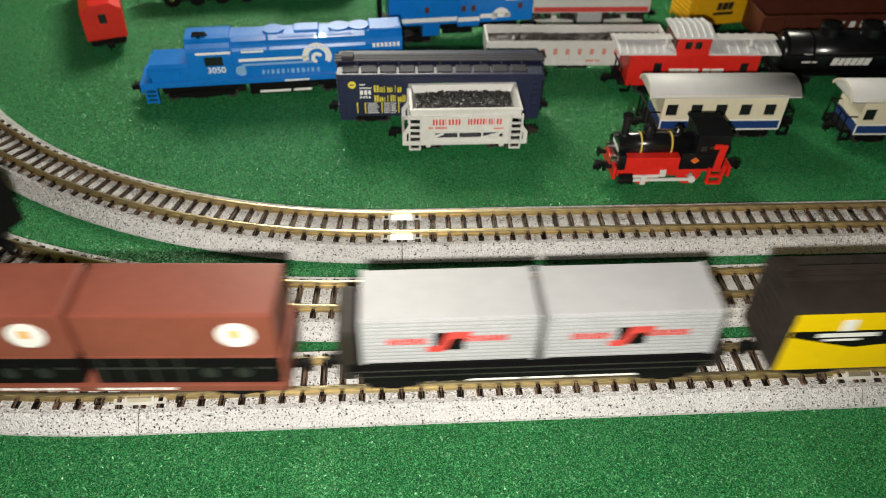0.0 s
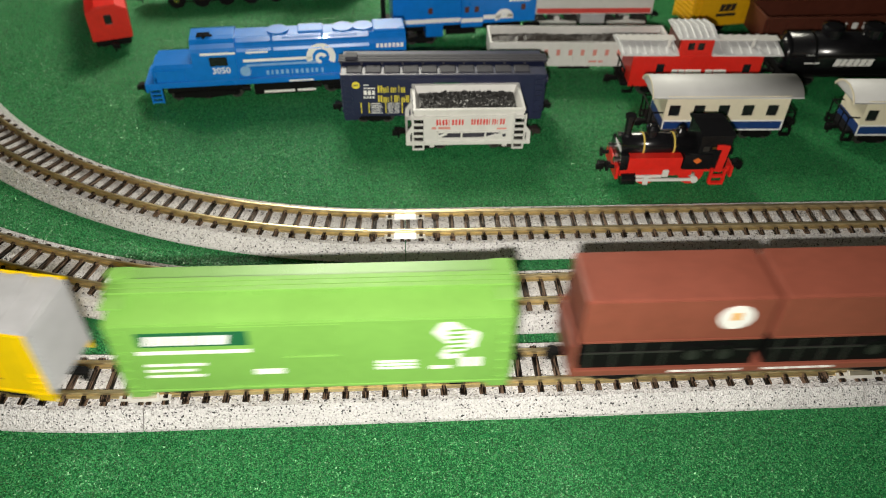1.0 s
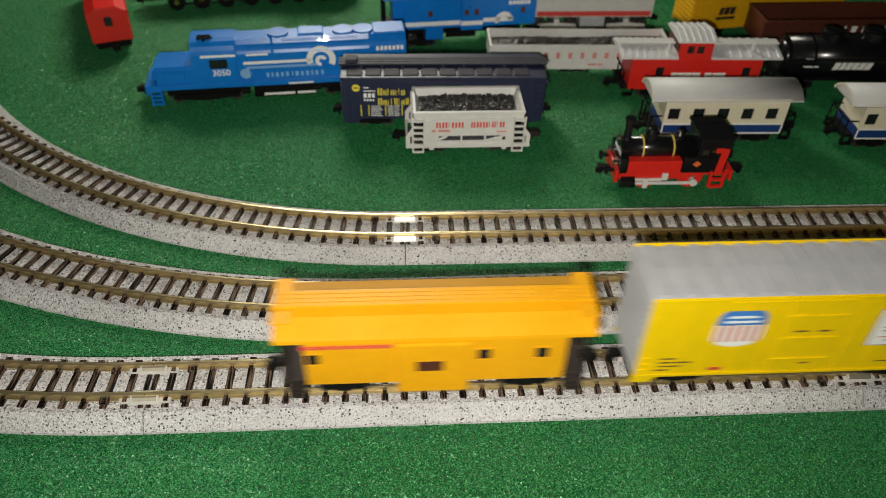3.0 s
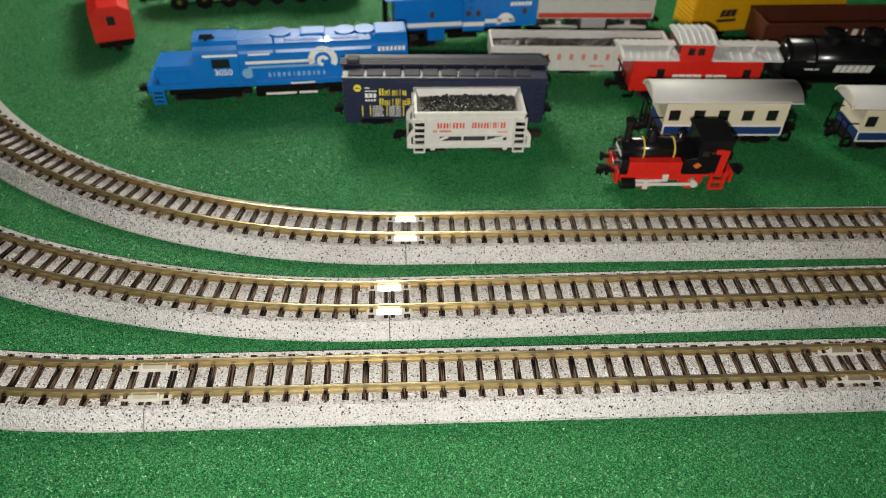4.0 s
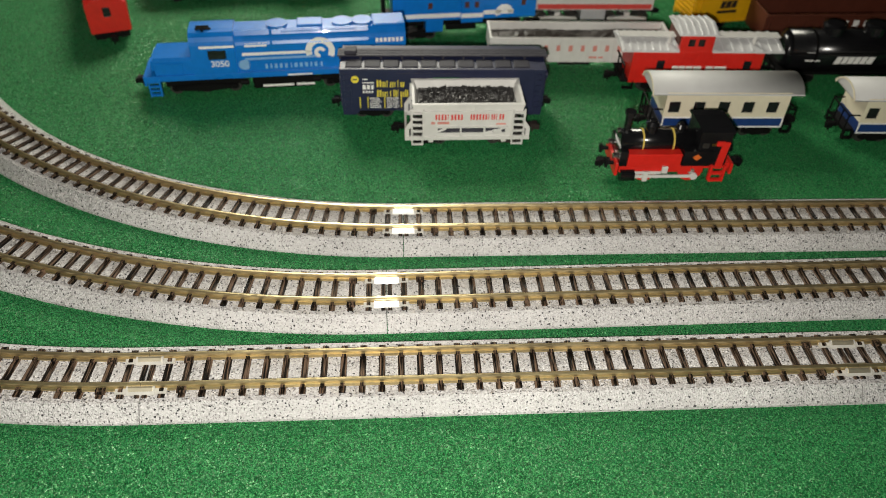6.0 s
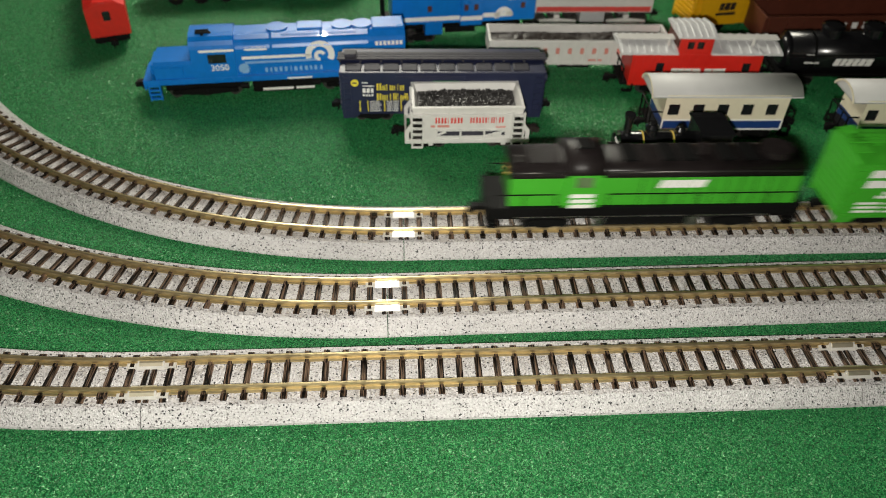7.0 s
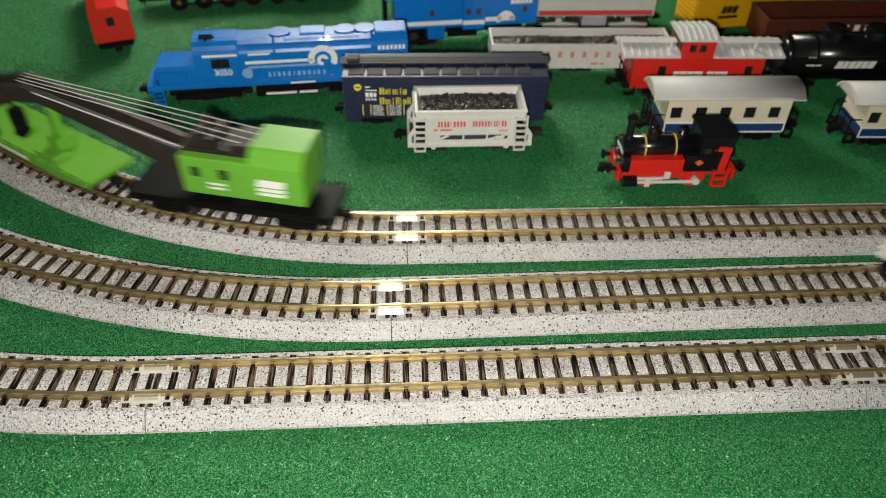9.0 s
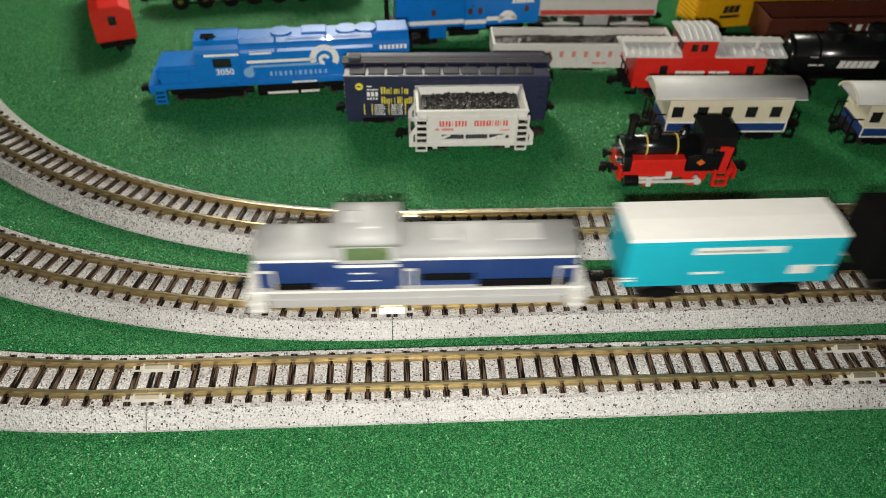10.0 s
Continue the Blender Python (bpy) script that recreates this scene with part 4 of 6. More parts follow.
    # thin steel rods added along the roof edge to draw its highlight
    for x0, x1 in ((-L / 2 + 7, -26.2), (-13.8, L / 2 - 2)):
        part("roof_edge", cyl(B(), (x0, -7.25, 22.5), (x1, -7.25, 22.5), 0.4, 10), STEEL, car, "steel rod added as the roof edge's highlight", smooth=True)
    for i in range(9):
        part("roof_louvre", bx(B(), -36.5 + i * 1.05, -36.0 + i * 1.05, -5.2, 5.2, 24.2, 24.9, 0.1), HOODROOF, car)
    part("bell", cyl(B(), (-40.0, -3.0, 24.3), (-40.0, -3.0, 26.0), 1.1, 14, 0.6), STEEL, car)
    part("exhaust_stack", bx(B(), 15.5, 18.5, -1.5, 1.5, 24.4, 27.4, 0.3), HOODROOF, car)
    for y in (-8.4, 8.4):
        for xs in ((-47, -38, -28), (-12, 5, 16, 27, 38, 47)):
            bm = cyl(B(), (xs[0], y, 15.2), (xs[-1], y, 15.2), 0.22, 6)
            for x in xs:
                cyl(bm, (x, y, 9.0), (x, y, 15.2), 0.22, 6)
            part("handrail", bm, BLACK, car)
    for z in (10.4, 13.2, 16.0):
        part("end_stripe", bx(B(), L / 2 - 2.05, L / 2 - 1.85, -6.6, 6.6, z, z + 1.7, 0.05), WHITE, car)
    bm = B()
    for y in (-1.6, 1.6):
        cyl(bm, (-L / 2 + 7.2, y, 19.0), (-L / 2 + 6.2, y, 19.0), 1.1, 14)
    part("headlight", bm, BRASS, car)
    return car


def green_boxcar():
    L = 79.5
    car = covered_boxcar(L, 19, 5.4, 26.2, 28.0, 28.8, GREEN, "boxcar", "leaf green boxcar with bold white printing")
    y = -9.5
    bars(car, "print_bar", WHITE, y, -34.6, 21.0, [24.3], 2.7, 0, 0.5)
    bars(car, "print_bar", WHITE, y, -34.9, 17.2, [21.2], 2.7, 0, 0.5)
    bars(car, "print_bar", WHITE, y, -27.9, 14.6, [5.0], 1.1)
    bars(car, "print_bar", WHITE, y, -29.7, 13.2, [8.6], 1.0)
    for z in (7.6, 9.2, 10.8):
        bars(car, "print_bar", WHITE, y, -35.1, z, [7.7], 0.8)
        bars(car, "print_bar", WHITE, y, -26.1, z, [7.9], 0.6)
    up = [(10.5, 20.3), (13.0, 24.0), (30, 24.0), (31.4, 22.8), (31.4, 20.6), (30.0, 18.9), (24.2, 18.9), (21.0, 16.6), (17.6, 19.4), (16.6, 20.3)]
    lo = [(6.0, 10.8), (9.4, 15.2), (13.6, 15.2), (15.6, 18.0), (21.0, 15.8), (23.0, 18.0), (28.2, 18.0), (29.4, 16.4), (28.6, 13.2), (26.6, 10.8)]
    up, lo = ([(21.0 + (x - 18.7) * 0.84, z) for x, z in q] for q in (up, lo))
    part("emblem", slab(B(), up, y, y - 0.14), WHITE, car, "white printed emblem")
    part("emblem", slab(B(), lo, y, y - 0.14), WHITE, car, "white printed emblem")
    door(car, -5.0, 7.0, 7.0, 25.0, -9.45, GREEN, 7)
    return car


def lime_flat():
    L = 85.0
    car = thing("flat_wagon", "lime green flat wagon with two short posts", "freight wagon")
    running_gear(car, L)
    bm = bx(B(), -L / 2, L / 2, -8.9, 8.9, 6.6, 8.6, 0.3)
    part("deck", bm, LIME, car)
    bm = B()
    for y in (-1, 1):
        slab(bm, [(-L / 2 + 1, 7.4), (-L / 2 + 1, 5.6), (-L / 2 + 16, 4.0), (L / 2 - 16, 4.0), (L / 2 - 1, 5.6), (L / 2 - 1, 7.4)], y * 8.3, y * 9.2)
        for i in range(12):
            x = -L / 2 + 5 + i * (L - 10) / 11
            bx(bm, x - 0.6, x + 0.6, y * 9.0 - 0.5, y * 9.0 + 0.5, 6.6, 8.4, 0.1)
    part("side_sill", bm, LIME, car)
    bars(car, "sill_print", WHITE, -9.25, -10, 5.0, [20], 1.3)
    bm = bx(B(), 16, 22, -3.5, 3.5, 8.6, 14.0, 0.4)
    bx(bm, 14.0, 25.5, -8.0, -2.0, 8.6, 10.2, 0.2)
    part("block", bm, LIME, car)
    bm = bx(B(), 17.2, 20.4, -1.4, 1.4, 13.8, 24.0, 0.3)
    part("post", bm, LIME, car)
    bm = bx(B(), -4.5, 2.5, -2.5, 2.5, 8.6, 10.6, 0.2)
    part("chock", bm, LIME, car)
    return car


def crane_wagon():
    L = 67.4
    car = thing("crane_wagon", "black railway crane with lime green cab and lowered boom", "crane")
    for s in (-1, 1):
        bogie(car, s * 21, BLACK, 9.5)
        coupler(car, s * (L / 2 - 0.5))
    bm = bx(B(), -L / 2, L / 2, -8.8, 8.8, 6.0, 8.6, 0.3)
    bx(bm, -L / 2 + 3, L / 2 - 3, -9.2, 9.2, 6.6, 7.6, 0.2)
    for i in range(10):
        x = -L / 2 + 5 + i * (L - 10) / 9
        part("deck_rib", bx(B(), x - 0.5, x + 0.5, -9.3, 9.3, 4.4, 8.2, 0.1), BLACK, car)
    part("deck", bm, BLACK, car)
    bm = cyl(B(), (4, 0, 8.6), (4, 0, 12.0), 8.4, 28)
    part("turntable", bm, BLACK, car)
    bm = bx(B(), -13.0, 26.0, -8.8, 8.8, 12.0, 25.4, 0.5)
    c = part("cab", bm, LIME, car, "lime green crane cab")
    bm = prism(B(), [(-8.8, 25.2), (-5.6, 28.7), (-4.6, 29.1), (8.2, 29.1), (8.8, 28.4), (8.8, 25.2)], 9.0, 26.0)
    part("cab_roof", bm, LIME, c)
    for x in (-8.0, 1.0):
        bm = bx(B(), x - 1.4, x + 1.4, -8.95, -8.6, 18.6, 22.0, 0.1)
        part("cab_window", bm, GLASS, c)
    for i in range(2):
        bars(c, "print_bar", WHITE, -8.82, -4.5, 14.6 + 1.6 * i, [5.6], 0.7)
    for z in (14.6, 16.2, 17.8):
        bars(c, "stripe", WHITE, -8.82, 11.0, z, [8.6], 1.1 if z < 17 else 2.6, 0, 0.8)
    bm = bx(B(), -13, 8.8, -6.0, 7.0, 25.4, 27.0, 0.3)
    for y in (-4, 0, 4):
        cyl(bm, (-4, y - 1.4, 28.0), (-4, y + 1.4, 28.0), 2.3, 16)
    bx(bm, -9, -7, -5, 5, 26, 30.5, 0.3)
    bx(bm, 2.5, 8.6, -5.5, 6, 26.8, 28.9, 0.5)
    for y in (-5.2, 5.6):
        slab(bm, [(-12.0, 26.4), (-9.0, 31.6), (-7.6, 31.6), (-2.4, 26.4)], y - 0.3, y + 0.3)
    cyl(bm, (-8.4, -5.4, 31.0), (-8.4, 5.8, 31.0), 0.7, 12)
    part("winch", bm, SOFTBLACK, car, "dark winch drums")
    bm = B()
    for y in (-3.6, 2.6):
        slab(bm, [(-12.5, 13.0), (-6, 15.5), (-14, 24.0), (-62, 39.6), (-68, 39.4), (-84, 35.0), (-83.4, 32.6), (-73, 31.0), (-66, 33.8), (-58, 34.2), (-40, 26.0)], y, y + 1.0)
        slab(bm, [(-14, 24.0), (-62, 39.6), (-68, 39.5), (-84, 35.1), (-84, 34.4), (-68, 38.7), (-62, 38.8), (-14, 23.2)], y - 0.5, y + 1.5)
    for i in range(11):
        x = -18 - i * 5.6
        z = 21.5 + (i * 5.6) * 0.30
        bx(bm, x - 0.5, x + 0.5, -3.2, 3.4, z - 0.4, z + 0.4)
    part("boom", bm, SOFTBLACK, car, "long black bent crane boom")
    bm = B()
    for y in (-2.6, -0.8, 1.2, 3.0):
        part("stay_rope", cyl(B(), (-64, y * 0.8, 40.4), (8.8, y * 1.3, 29.0 + 0.3 * y), 0.13, 6), OFFWHITE, car, "pale stay rope above the boom")
    part("hoist_rope", cyl(B(), (-58, -4.3, 38.2), (-13, -4.3, 25.2), 0.2, 6), OFFWHITE, car, "pale rope along the boom")
    for x, z0, z1 in ((-83.0, 15.0, 33.0), (-71.0, 17.5, 31.5)):
        bm = B()
        cyl(bm, (x, 0, z0 + 4), (x, 0, z1), 0.35, 6)
        bx(bm, x - 1.9, x + 1.9, -1.5, 1.5, z0 + 5, z0 + 11.5, 0.5)
        cyl(bm, (x, -0.9, z0 + 3.4), (x, 0.9, z0 + 3.4), 2.3, 14)
        part("hook_block", bm, BLACK, car)
    return car


WORK = [(road_switcher(), 0.0, 101.6), (green_boxcar(), 112.6, 192.1), (lime_flat(), 204.9, 290.0), (crane_wagon(), 300.6, 368.0)]


# ---- short train on the middle track ----
def centre_cab():
    L = 94.0
    car = thing("diesel_locomotive", "silver and blue hood locomotive with off-centre cab", "locomotive")
    for s in (-1, 1):
        bogie(car, s * 27, PALEPAINT, 9.5, 2, 6)
        coupler(car, s * (L / 2 - 0.4))
    bm = bx(B(), -L / 2 + 1.5, L / 2 - 1.5, -8.0, 8.0, 4.5, 8.0, 0.3)
    bx(bm, -L / 2 + 6, L / 2 - 6, -8.5, -7.6, 2.2, 5.2, 0.2)
    part("frame", bm, PALEPAINT, car)
    bars(car, "walkway_edge", WHITE, -8.02, -L / 2 + 1.5, 7.4, [L - 3], 0.8)
    bm = B()
    for s in (-1, 1):
        part("end_beam", bx(B(), s * (L / 2 - 1.6), s * L / 2, -8.2, 8.2, 2.4, 8.4, 0.3), OFFWHITE, car, "white end beam")
        for y in (-1, 1):
            bm = bx(B(), s * (L / 2 - 5.2), s * (L / 2 - 0.2), y * 8.0 - 0.9, y * 8.0 + 0.9, 1.0, 7.6, 0.3)
            for k in range(2):
                bx(bm, s * (L / 2 - 5.4), s * (L / 2 + 0.2), y * 8.6 - 0.8, y * 8.6 + 0.8, 1.2 + k * 2.6, 1.9 + k * 2.6, 0.1)
            part("end_step", bm, OFFWHITE, car, "white end step")
    for x0, x1 in ((-L / 2 + 3.5, -21.7), (-5.2, L / 2 - 3.5)):
        bm = bx(B(), x0, x1, -6.6, 6.6, 8.0, 18.6, 0.3)
        h = part("hood", bm, NAVYTRIM, car, "blue hood side")
        bm = prism(B(), [(-6.9, 18.0)] + [(math.copysign(6.9 * abs(math.cos(radians(a))) ** 0.6, math.cos(radians(a))), 18.6 + 2.9 * math.sin(radians(a)) ** 0.7) for a in range(174, 0, -12)] + [(6.9, 18.0)], x0 - 0.2, x1)
        part("hood_roof", bm, PALEPAINT, h, "silver rounded hood roof", smooth=True)
        bars(h, "roof_edge", WHITE, -6.9, x0, 17.8, [x1 - x0], 0.8)
        bm = B()
        for i in range(int((x1 - x0) // 4)):
            bx(bm, x0 + 2 + i * 4 - 0.12, x0 + 2 + i * 4 + 0.12, -6.75, -6.5, 9, 17.4)
        part("panel_line", bm, NAVY, h)
    bm = bx(B(), -21.7, -5.2, -8.0, 8.0, 8.0, 17.6, 0.3)
    c = part("cab", bm, NAVYTRIM, car, "blue cab lower side")
    bm = bx(B(), -21.5, -5.4, -7.8, 7.8, 17.4, 25.0, 0.6)
    part("cab_upper", bm, PALEPAINT, c)
    bm = prism(B(), [(-8.3, 24.0)] + [(math.copysign(8.3 * abs(math.cos(radians(a))) ** 0.7, math.cos(radians(a))), 24.5 + 3.7 * math.sin(radians(a)) ** 0.8) for a in range(174, 0, -12)] + [(8.3, 24.0)], -22.4, -4.5)
    part("cab_roof", bm, PALEPAINT, c, smooth=True)
    bm = bx(B(), -19.5, -7.5, -7.95, -7.6, 19.0, 23.2, 0.15)
    part("cab_window", bm, GREENGLASS, c, "tinted green window band")
    part("cab_roof_plate", bx(B(), -15.5, -10.0, -5.2, -2.0, 26.9, 27.9, 0.2), OFFWHITE, c, "pale plate on the cab roof")
    bars(c, "roof_edge", WHITE, -8.0, -21.6, 16.6, [16.4], 0.9)
    bars(c, "print_bar", WHITE, -8.0, -18, 14.2, [5.5], 0.4)
    bars(c, "print_bar", WHITE, -8.0, -18, 11.5, [7], 0.3)
    for a, b, c0, c1 in ((0.5, 15.5, 10.6, 12.6), (16.5, 42, 8.0, 10.2), (-40, -28, 8.0, 9.8)):
        part("side_grille", bx(B(), a, b, -7.4, -6.5, c0, c1, 0.2), BLACK, car)
    for a, b in ((-43.5, -39.0), (-3.5, -1.0), (38.5, 43.5)):
        bm = bx(B(), a, b, -8.2, -7.6, 15.0, 15.6, 0.1)
        for x in (a, b):
            bx(bm, x - 0.35, x + 0.35, -8.2, -7.6, 8, 15.6, 0.1)
        part("handrail", bm, OFFWHITE, car, "white grab rail")
    for a, b, y0, y1, c0, c1 in ((-19, -15, -3, 1, 27.6, 29.0), (4, 12, -3, 3, 21.2, 22.2), (22, 34, -3.4, 3.4, 21.2, 21.9)):
        part("roof_box", bx(B(), a, b, y0, y1, c0, c1, 0.3), PALEPAINT, car)
    return car


def van(L, name, label, side, top, w=17.0, z0=7.4, eave=25.0):
    car = thing(name, label, "freight wagon")
    running_gear(car, L, 12, 8.5)
    part("body", bx(B(), -L / 2, L / 2, -w / 2, w / 2, z0, eave, 0.35), side, car)
    bm = prism(B(), [(-w / 2 - 0.25, eave - 0.1), (-w / 2 + 0.3, eave + 0.6), (0, eave + 1.1), (w / 2 - 0.3, eave + 0.6), (w / 2 + 0.25, eave - 0.1)], -L / 2 - 0.2, L / 2 + 0.2)
    part("roof", bm, top, car)
    bm = B()
    bx(bm, -L / 2 + 0.3, L / 2 - 0.3, -w / 2 - 0.2, -w / 2, eave - 1.6, eave - 0.9, 0.1)
    bx(bm, -L / 2 + 0.3, L / 2 - 0.3, -w / 2 - 0.2, -w / 2, z0 + 0.1, z0 + 0.7, 0.1)
    for i in range(9):
        x = -L / 2 + 2 + i * (L - 4) / 8
        bx(bm, x - 0.15, x + 0.15, -w / 2 - 0.12, -w / 2, z0 + 0.7, eave - 1.6)
    part("side_rib", bm, side, car)
    return car


def cyan_van():
    L = 59.8
    car = van(L, "box_van", "turquoise box van with clean white roof", CYAN, WHITE, eave=23.8)
    y = -8.6
    bars(car, "print_bar", WHITE, y, -12, 18.8, [25], 2.4, 0, 0.5)
    bars(car, "print_line", ROOFGREY, y - 0.12, -10.5, 19.6, [3.2, 2.6, 3.4, 2.8, 3.6], 0.7, 0.6)
    bars(car, "print_bar", WHITE, y, -11, 11.6, [8], 0.8)
    bars(car, "print_bar", WHITE, y, 16.5, 10.8, [6.5], 3.2, 0, 0.3)
    bars(car, "print_bar", WHITE, y, 24, 13.4, [5], 0.4)
    for z in (9.6, 10.6):
        bars(car, "print_bar", WHITE, y, -31, z, [4.2], 0.4)
    return car


def black_van():
    car = van(66.6, "box_van", "plain black box van with white lines", BLACK, BLACK)
    for z in (10.5, 12.0):
        bars(car, "print_bar", WHITE, -8.6, -26, z, [5], 0.5)
    return car


TAIL = van(62.0, "box_van", "plain black box van at the tail of a train", BLACK, BLACK)
SHUTTLE = [(centre_cab(), 0.0, 94.0), (cyan_van(), 102.1, 165.1), (black_van(), 173.5, 240.1), (TAIL, -1768.0, -1706.0)]


# ---- stock parked on the green cloth ----
def stand(car, x, y, degrees):
    car.matrix_basis = pose(x * 0.001, y * 0.001, 0, 0, 0, degrees)
    return car


def arc_print(parent, x, z, r0, r1, a0, a1, y, material):
    out = [(x + r1 * math.cos(radians(a)), z + r1 * math.sin(radians(a))) for a in np.linspace(a0, a1, 15)]
    out += [(x + r0 * math.cos(radians(a)), z + r0 * math.sin(radians(a))) for a in np.linspace(a1, a0, 15)]
    return part("arc_print", slab(B(), out, y, y - 0.14), material, parent, "white printed arc emblem")


def blue_diesel():
    L = 108.0
    car = thing("diesel_locomotive", "glossy blue road locomotive with white number and arc emblem", "locomotive", "blue locomotives")
    for s in (-1, 1):
        bogie(car, s * 31, BLACK, 11.6, 3, 6.0)
        part("bogie_cover", bx(B(), s * 31 - 15.5, s * 31 + 15.5, -6.2, 6.2, 3.4, 7.0, 0.4), BLACK, car)
        coupler(car, s * (L / 2 - 0.4))
    bm = bx(B(), -L / 2, L / 2, -8.4, 8.4, 7.0, 9.4, 0.3)
    part("frame", bm, BLUE, car)
    for s in (-1, 1):
        bm = B()
        for y in (-1, 1):
            for k in range(4):
                bx(bm, s * (L / 2 - 5.6), s * (L / 2 - 1.6), y * 8.0 - 0.7, y * 8.0 + 0.7, 0.9 + 1.9 * k, 1.5 + 1.9 * k, 0.1)
            bx(bm, s * (L / 2 - 6.1), s * (L / 2 - 5.5), y * 8.0 - 0.8, y * 8.0 + 0.8, 0.6, 9, 0.1)
            bx(bm, s * (L / 2 - 1.8), s * (L / 2 - 1.3), y * 8.0 - 0.8, y * 8.0 + 0.8, 0.6, 9, 0.1)
        bx(bm, s * (L / 2 - 0.6), s * (L / 2 + 0.3), -7.6, 7.6, 5.0, 9.0, 0.2)
        part("step", bm, BLUE, car)
    bm = bx(B(), -12, 13, -6.8, 6.8, 1.0, 7.0, 0.7)
    part("fuel_tank", bm, BLACK, car)
    for x in (-15.0, 14.0):
        part("air_reservoir", cyl(B(), (x - 1.6, -6.9, 4.6), (x + 1.6, -6.9, 4.6), 1.3, 12), BLACK, car)
    bars(car, "tank_strip", WHITE, -6.85, -8.0, 1.9, [12.4, 7.4], 0.95, 1.2)
    bars(car, "sill_strip", WHITE, -8.42, 2.5, 7.3, [10], 0.7)
    # low nose, cab and long hood
    bm = prism(B(), [(-7.6, 9.4), (-7.6, 15.2), (-6.6, 16.4), (6.6, 16.4), (7.6, 15.2), (7.6, 9.4)], -L / 2 + 3.5, -33)
    bmesh.ops.bevel(bm, geom=[e for e in bm.edges if e.verts[0].co.x < -L / 2 + 4 and e.verts[1].co.x < -L / 2 + 4], offset=1.4, segments=3, affect="EDGES")
    part("nose", bm, BLUE, car)
    bm = prism(B(), [(-8.3, 9.4), (-8.3, 21.6), (-7.9, 23.0), (-7.1, 24.6), (-5.4, 25.8), (-3.0, 26.4), (3.0, 26.4), (5.4, 25.8), (7.1, 24.6), (7.9, 23.0), (8.3, 21.6), (8.3, 9.4)], -34, -17)
    c = part("cab", bm, BLUE, car)
    bm = B()
    bx(bm, -27.5, -20.5, -8.4, -8.1, 15.6, 19.4, 0.1)
    part("cab_window", bm, GLASS, c)
    bm = B()
    for y in (-4.6, 1.0):
        bx(bm, -34.15, -33.9, y, y + 4, 19.0, 23.4, 0.1)
    part("windscreen", bm, GLASS, c)
    # white bar painted as the glint on the visor over the window
    bars(c, "visor_glint", WHITE, -8.32, -30.5, 20.4, [13.5], 1.0)
    letters(c, "number", "3050", WHITE, 3.6, -27.0, -8.42, 12.5)
    bm = prism(B(), [(-7.4, 9.4), (-7.4, 21.6), (-7.2, 22.4), (-6.6, 23.2), (-4.9, 25.0), (-4.2, 25.4), (4.2, 25.4), (4.9, 25.0), (6.6, 23.2), (7.2, 22.4), (7.4, 21.6), (7.4, 9.4)], -17, L / 2 - 3)
    h = part("hood", bm, BLUE, car)
    bm = B()
    for i in range(15):
        x = -14 + i * 4.4
        bx(bm, x - 0.12, x + 0.12, -7.5, -7.2, 10, 20.6)
    bx(bm, -16, L / 2 - 4, -7.55, -7.3, 20.7, 21.2)
    part("panel_line", bm, BLUE, h)
    bm = B()
    for i in range(30):
        x = 2 + i * 1.0
        bx(bm, x - 0.28, x + 0.28, -5.6, -3.6, 24.2, 25.5, 0.12)
    part("roof_grille", bm, BLUE, h, "moulded roof grille")
    for x in (0, 26, 34):
        part("roof_fan", cyl(B(), (x, 0, 25.2), (x, 0, 26.3), 4.2, 20), BLUE, h)
    part("roof_hatch", bx(B(), 8, 18, -3.4, 3.4, 25.2, 26.6, 0.4), BLUE, h)
    part("roof_hatch", bx(B(), 38, L / 2 - 3, -5.0, 5.0, 25.0, 26.4, 0.5), BLUE, h)
    # raised roof edge that catches the lamp
    for x0, x1 in ((-16.5, -3.0), (-2.0, 17.0), (18.0, 36.0)):
        part("roof_ridge", prism(B(), [(-7.78, 20.9), (-7.22, 22.2), (-6.6, 22.5), (-6.6, 20.9)], x0, x1), BLUE, h)
        part("roof_ridge", prism(B(), [(-5.8, 24.0), (-5.02, 25.7), (-4.2, 25.9), (-4.2, 24.0)], x0, x1), BLUE, h)
    bm = B()
    cyl(bm, (-31, -5, 27.2), (-25, -5, 27.2), 0.5, 8)
    cyl(bm, (-31, -3, 27.2), (-26, -3, 27.2), 0.5, 8)
    bx(bm, -29, -28, -5.4, -2.6, 26.0, 27.0, 0.1)
    part("horn", bm, BLACK, car)
    y = -7.44
    bars(h, "stripe", WHITE, y, -14.5, 16.3, [27], 1.2)
    bars(h, "stripe", PALEBLUE, y, -13.5, 14.4, [28], 0.9)
    bars(h, "stripe", WHITE, y, -13, 20.0, [8.6], 1.5)
    arc_print(h, 16.4, 17.0, 3.4, 5.9, -30, 200, y, WHITE)
    arc_print(h, 16.4, 16.4, 0.9, 2.4, 20, 270, y, WHITE)
    bm = slab(B(), [(-14 + 2.3 * math.cos(k * math.pi / 9), 12.4 + 2.2 * math.sin(k * math.pi / 9)) for k in range(18)], y, y - 0.14)
    part("round_mark", bm, PALEBLUE, h)
    bars(h, "print_block", PALEBLUE, y, -6, 10.4, [1.0, 0.7, 1.1, 1.0, 1.1, 0.7, 1.2, 1.0, 1.2, 0.7, 1.0, 1.2], 1.9, 1.0)
    bars(h, "name_mark", WHITE, y, 38.8, 19.7, [1.15] * 7, 1.8, 0.5)
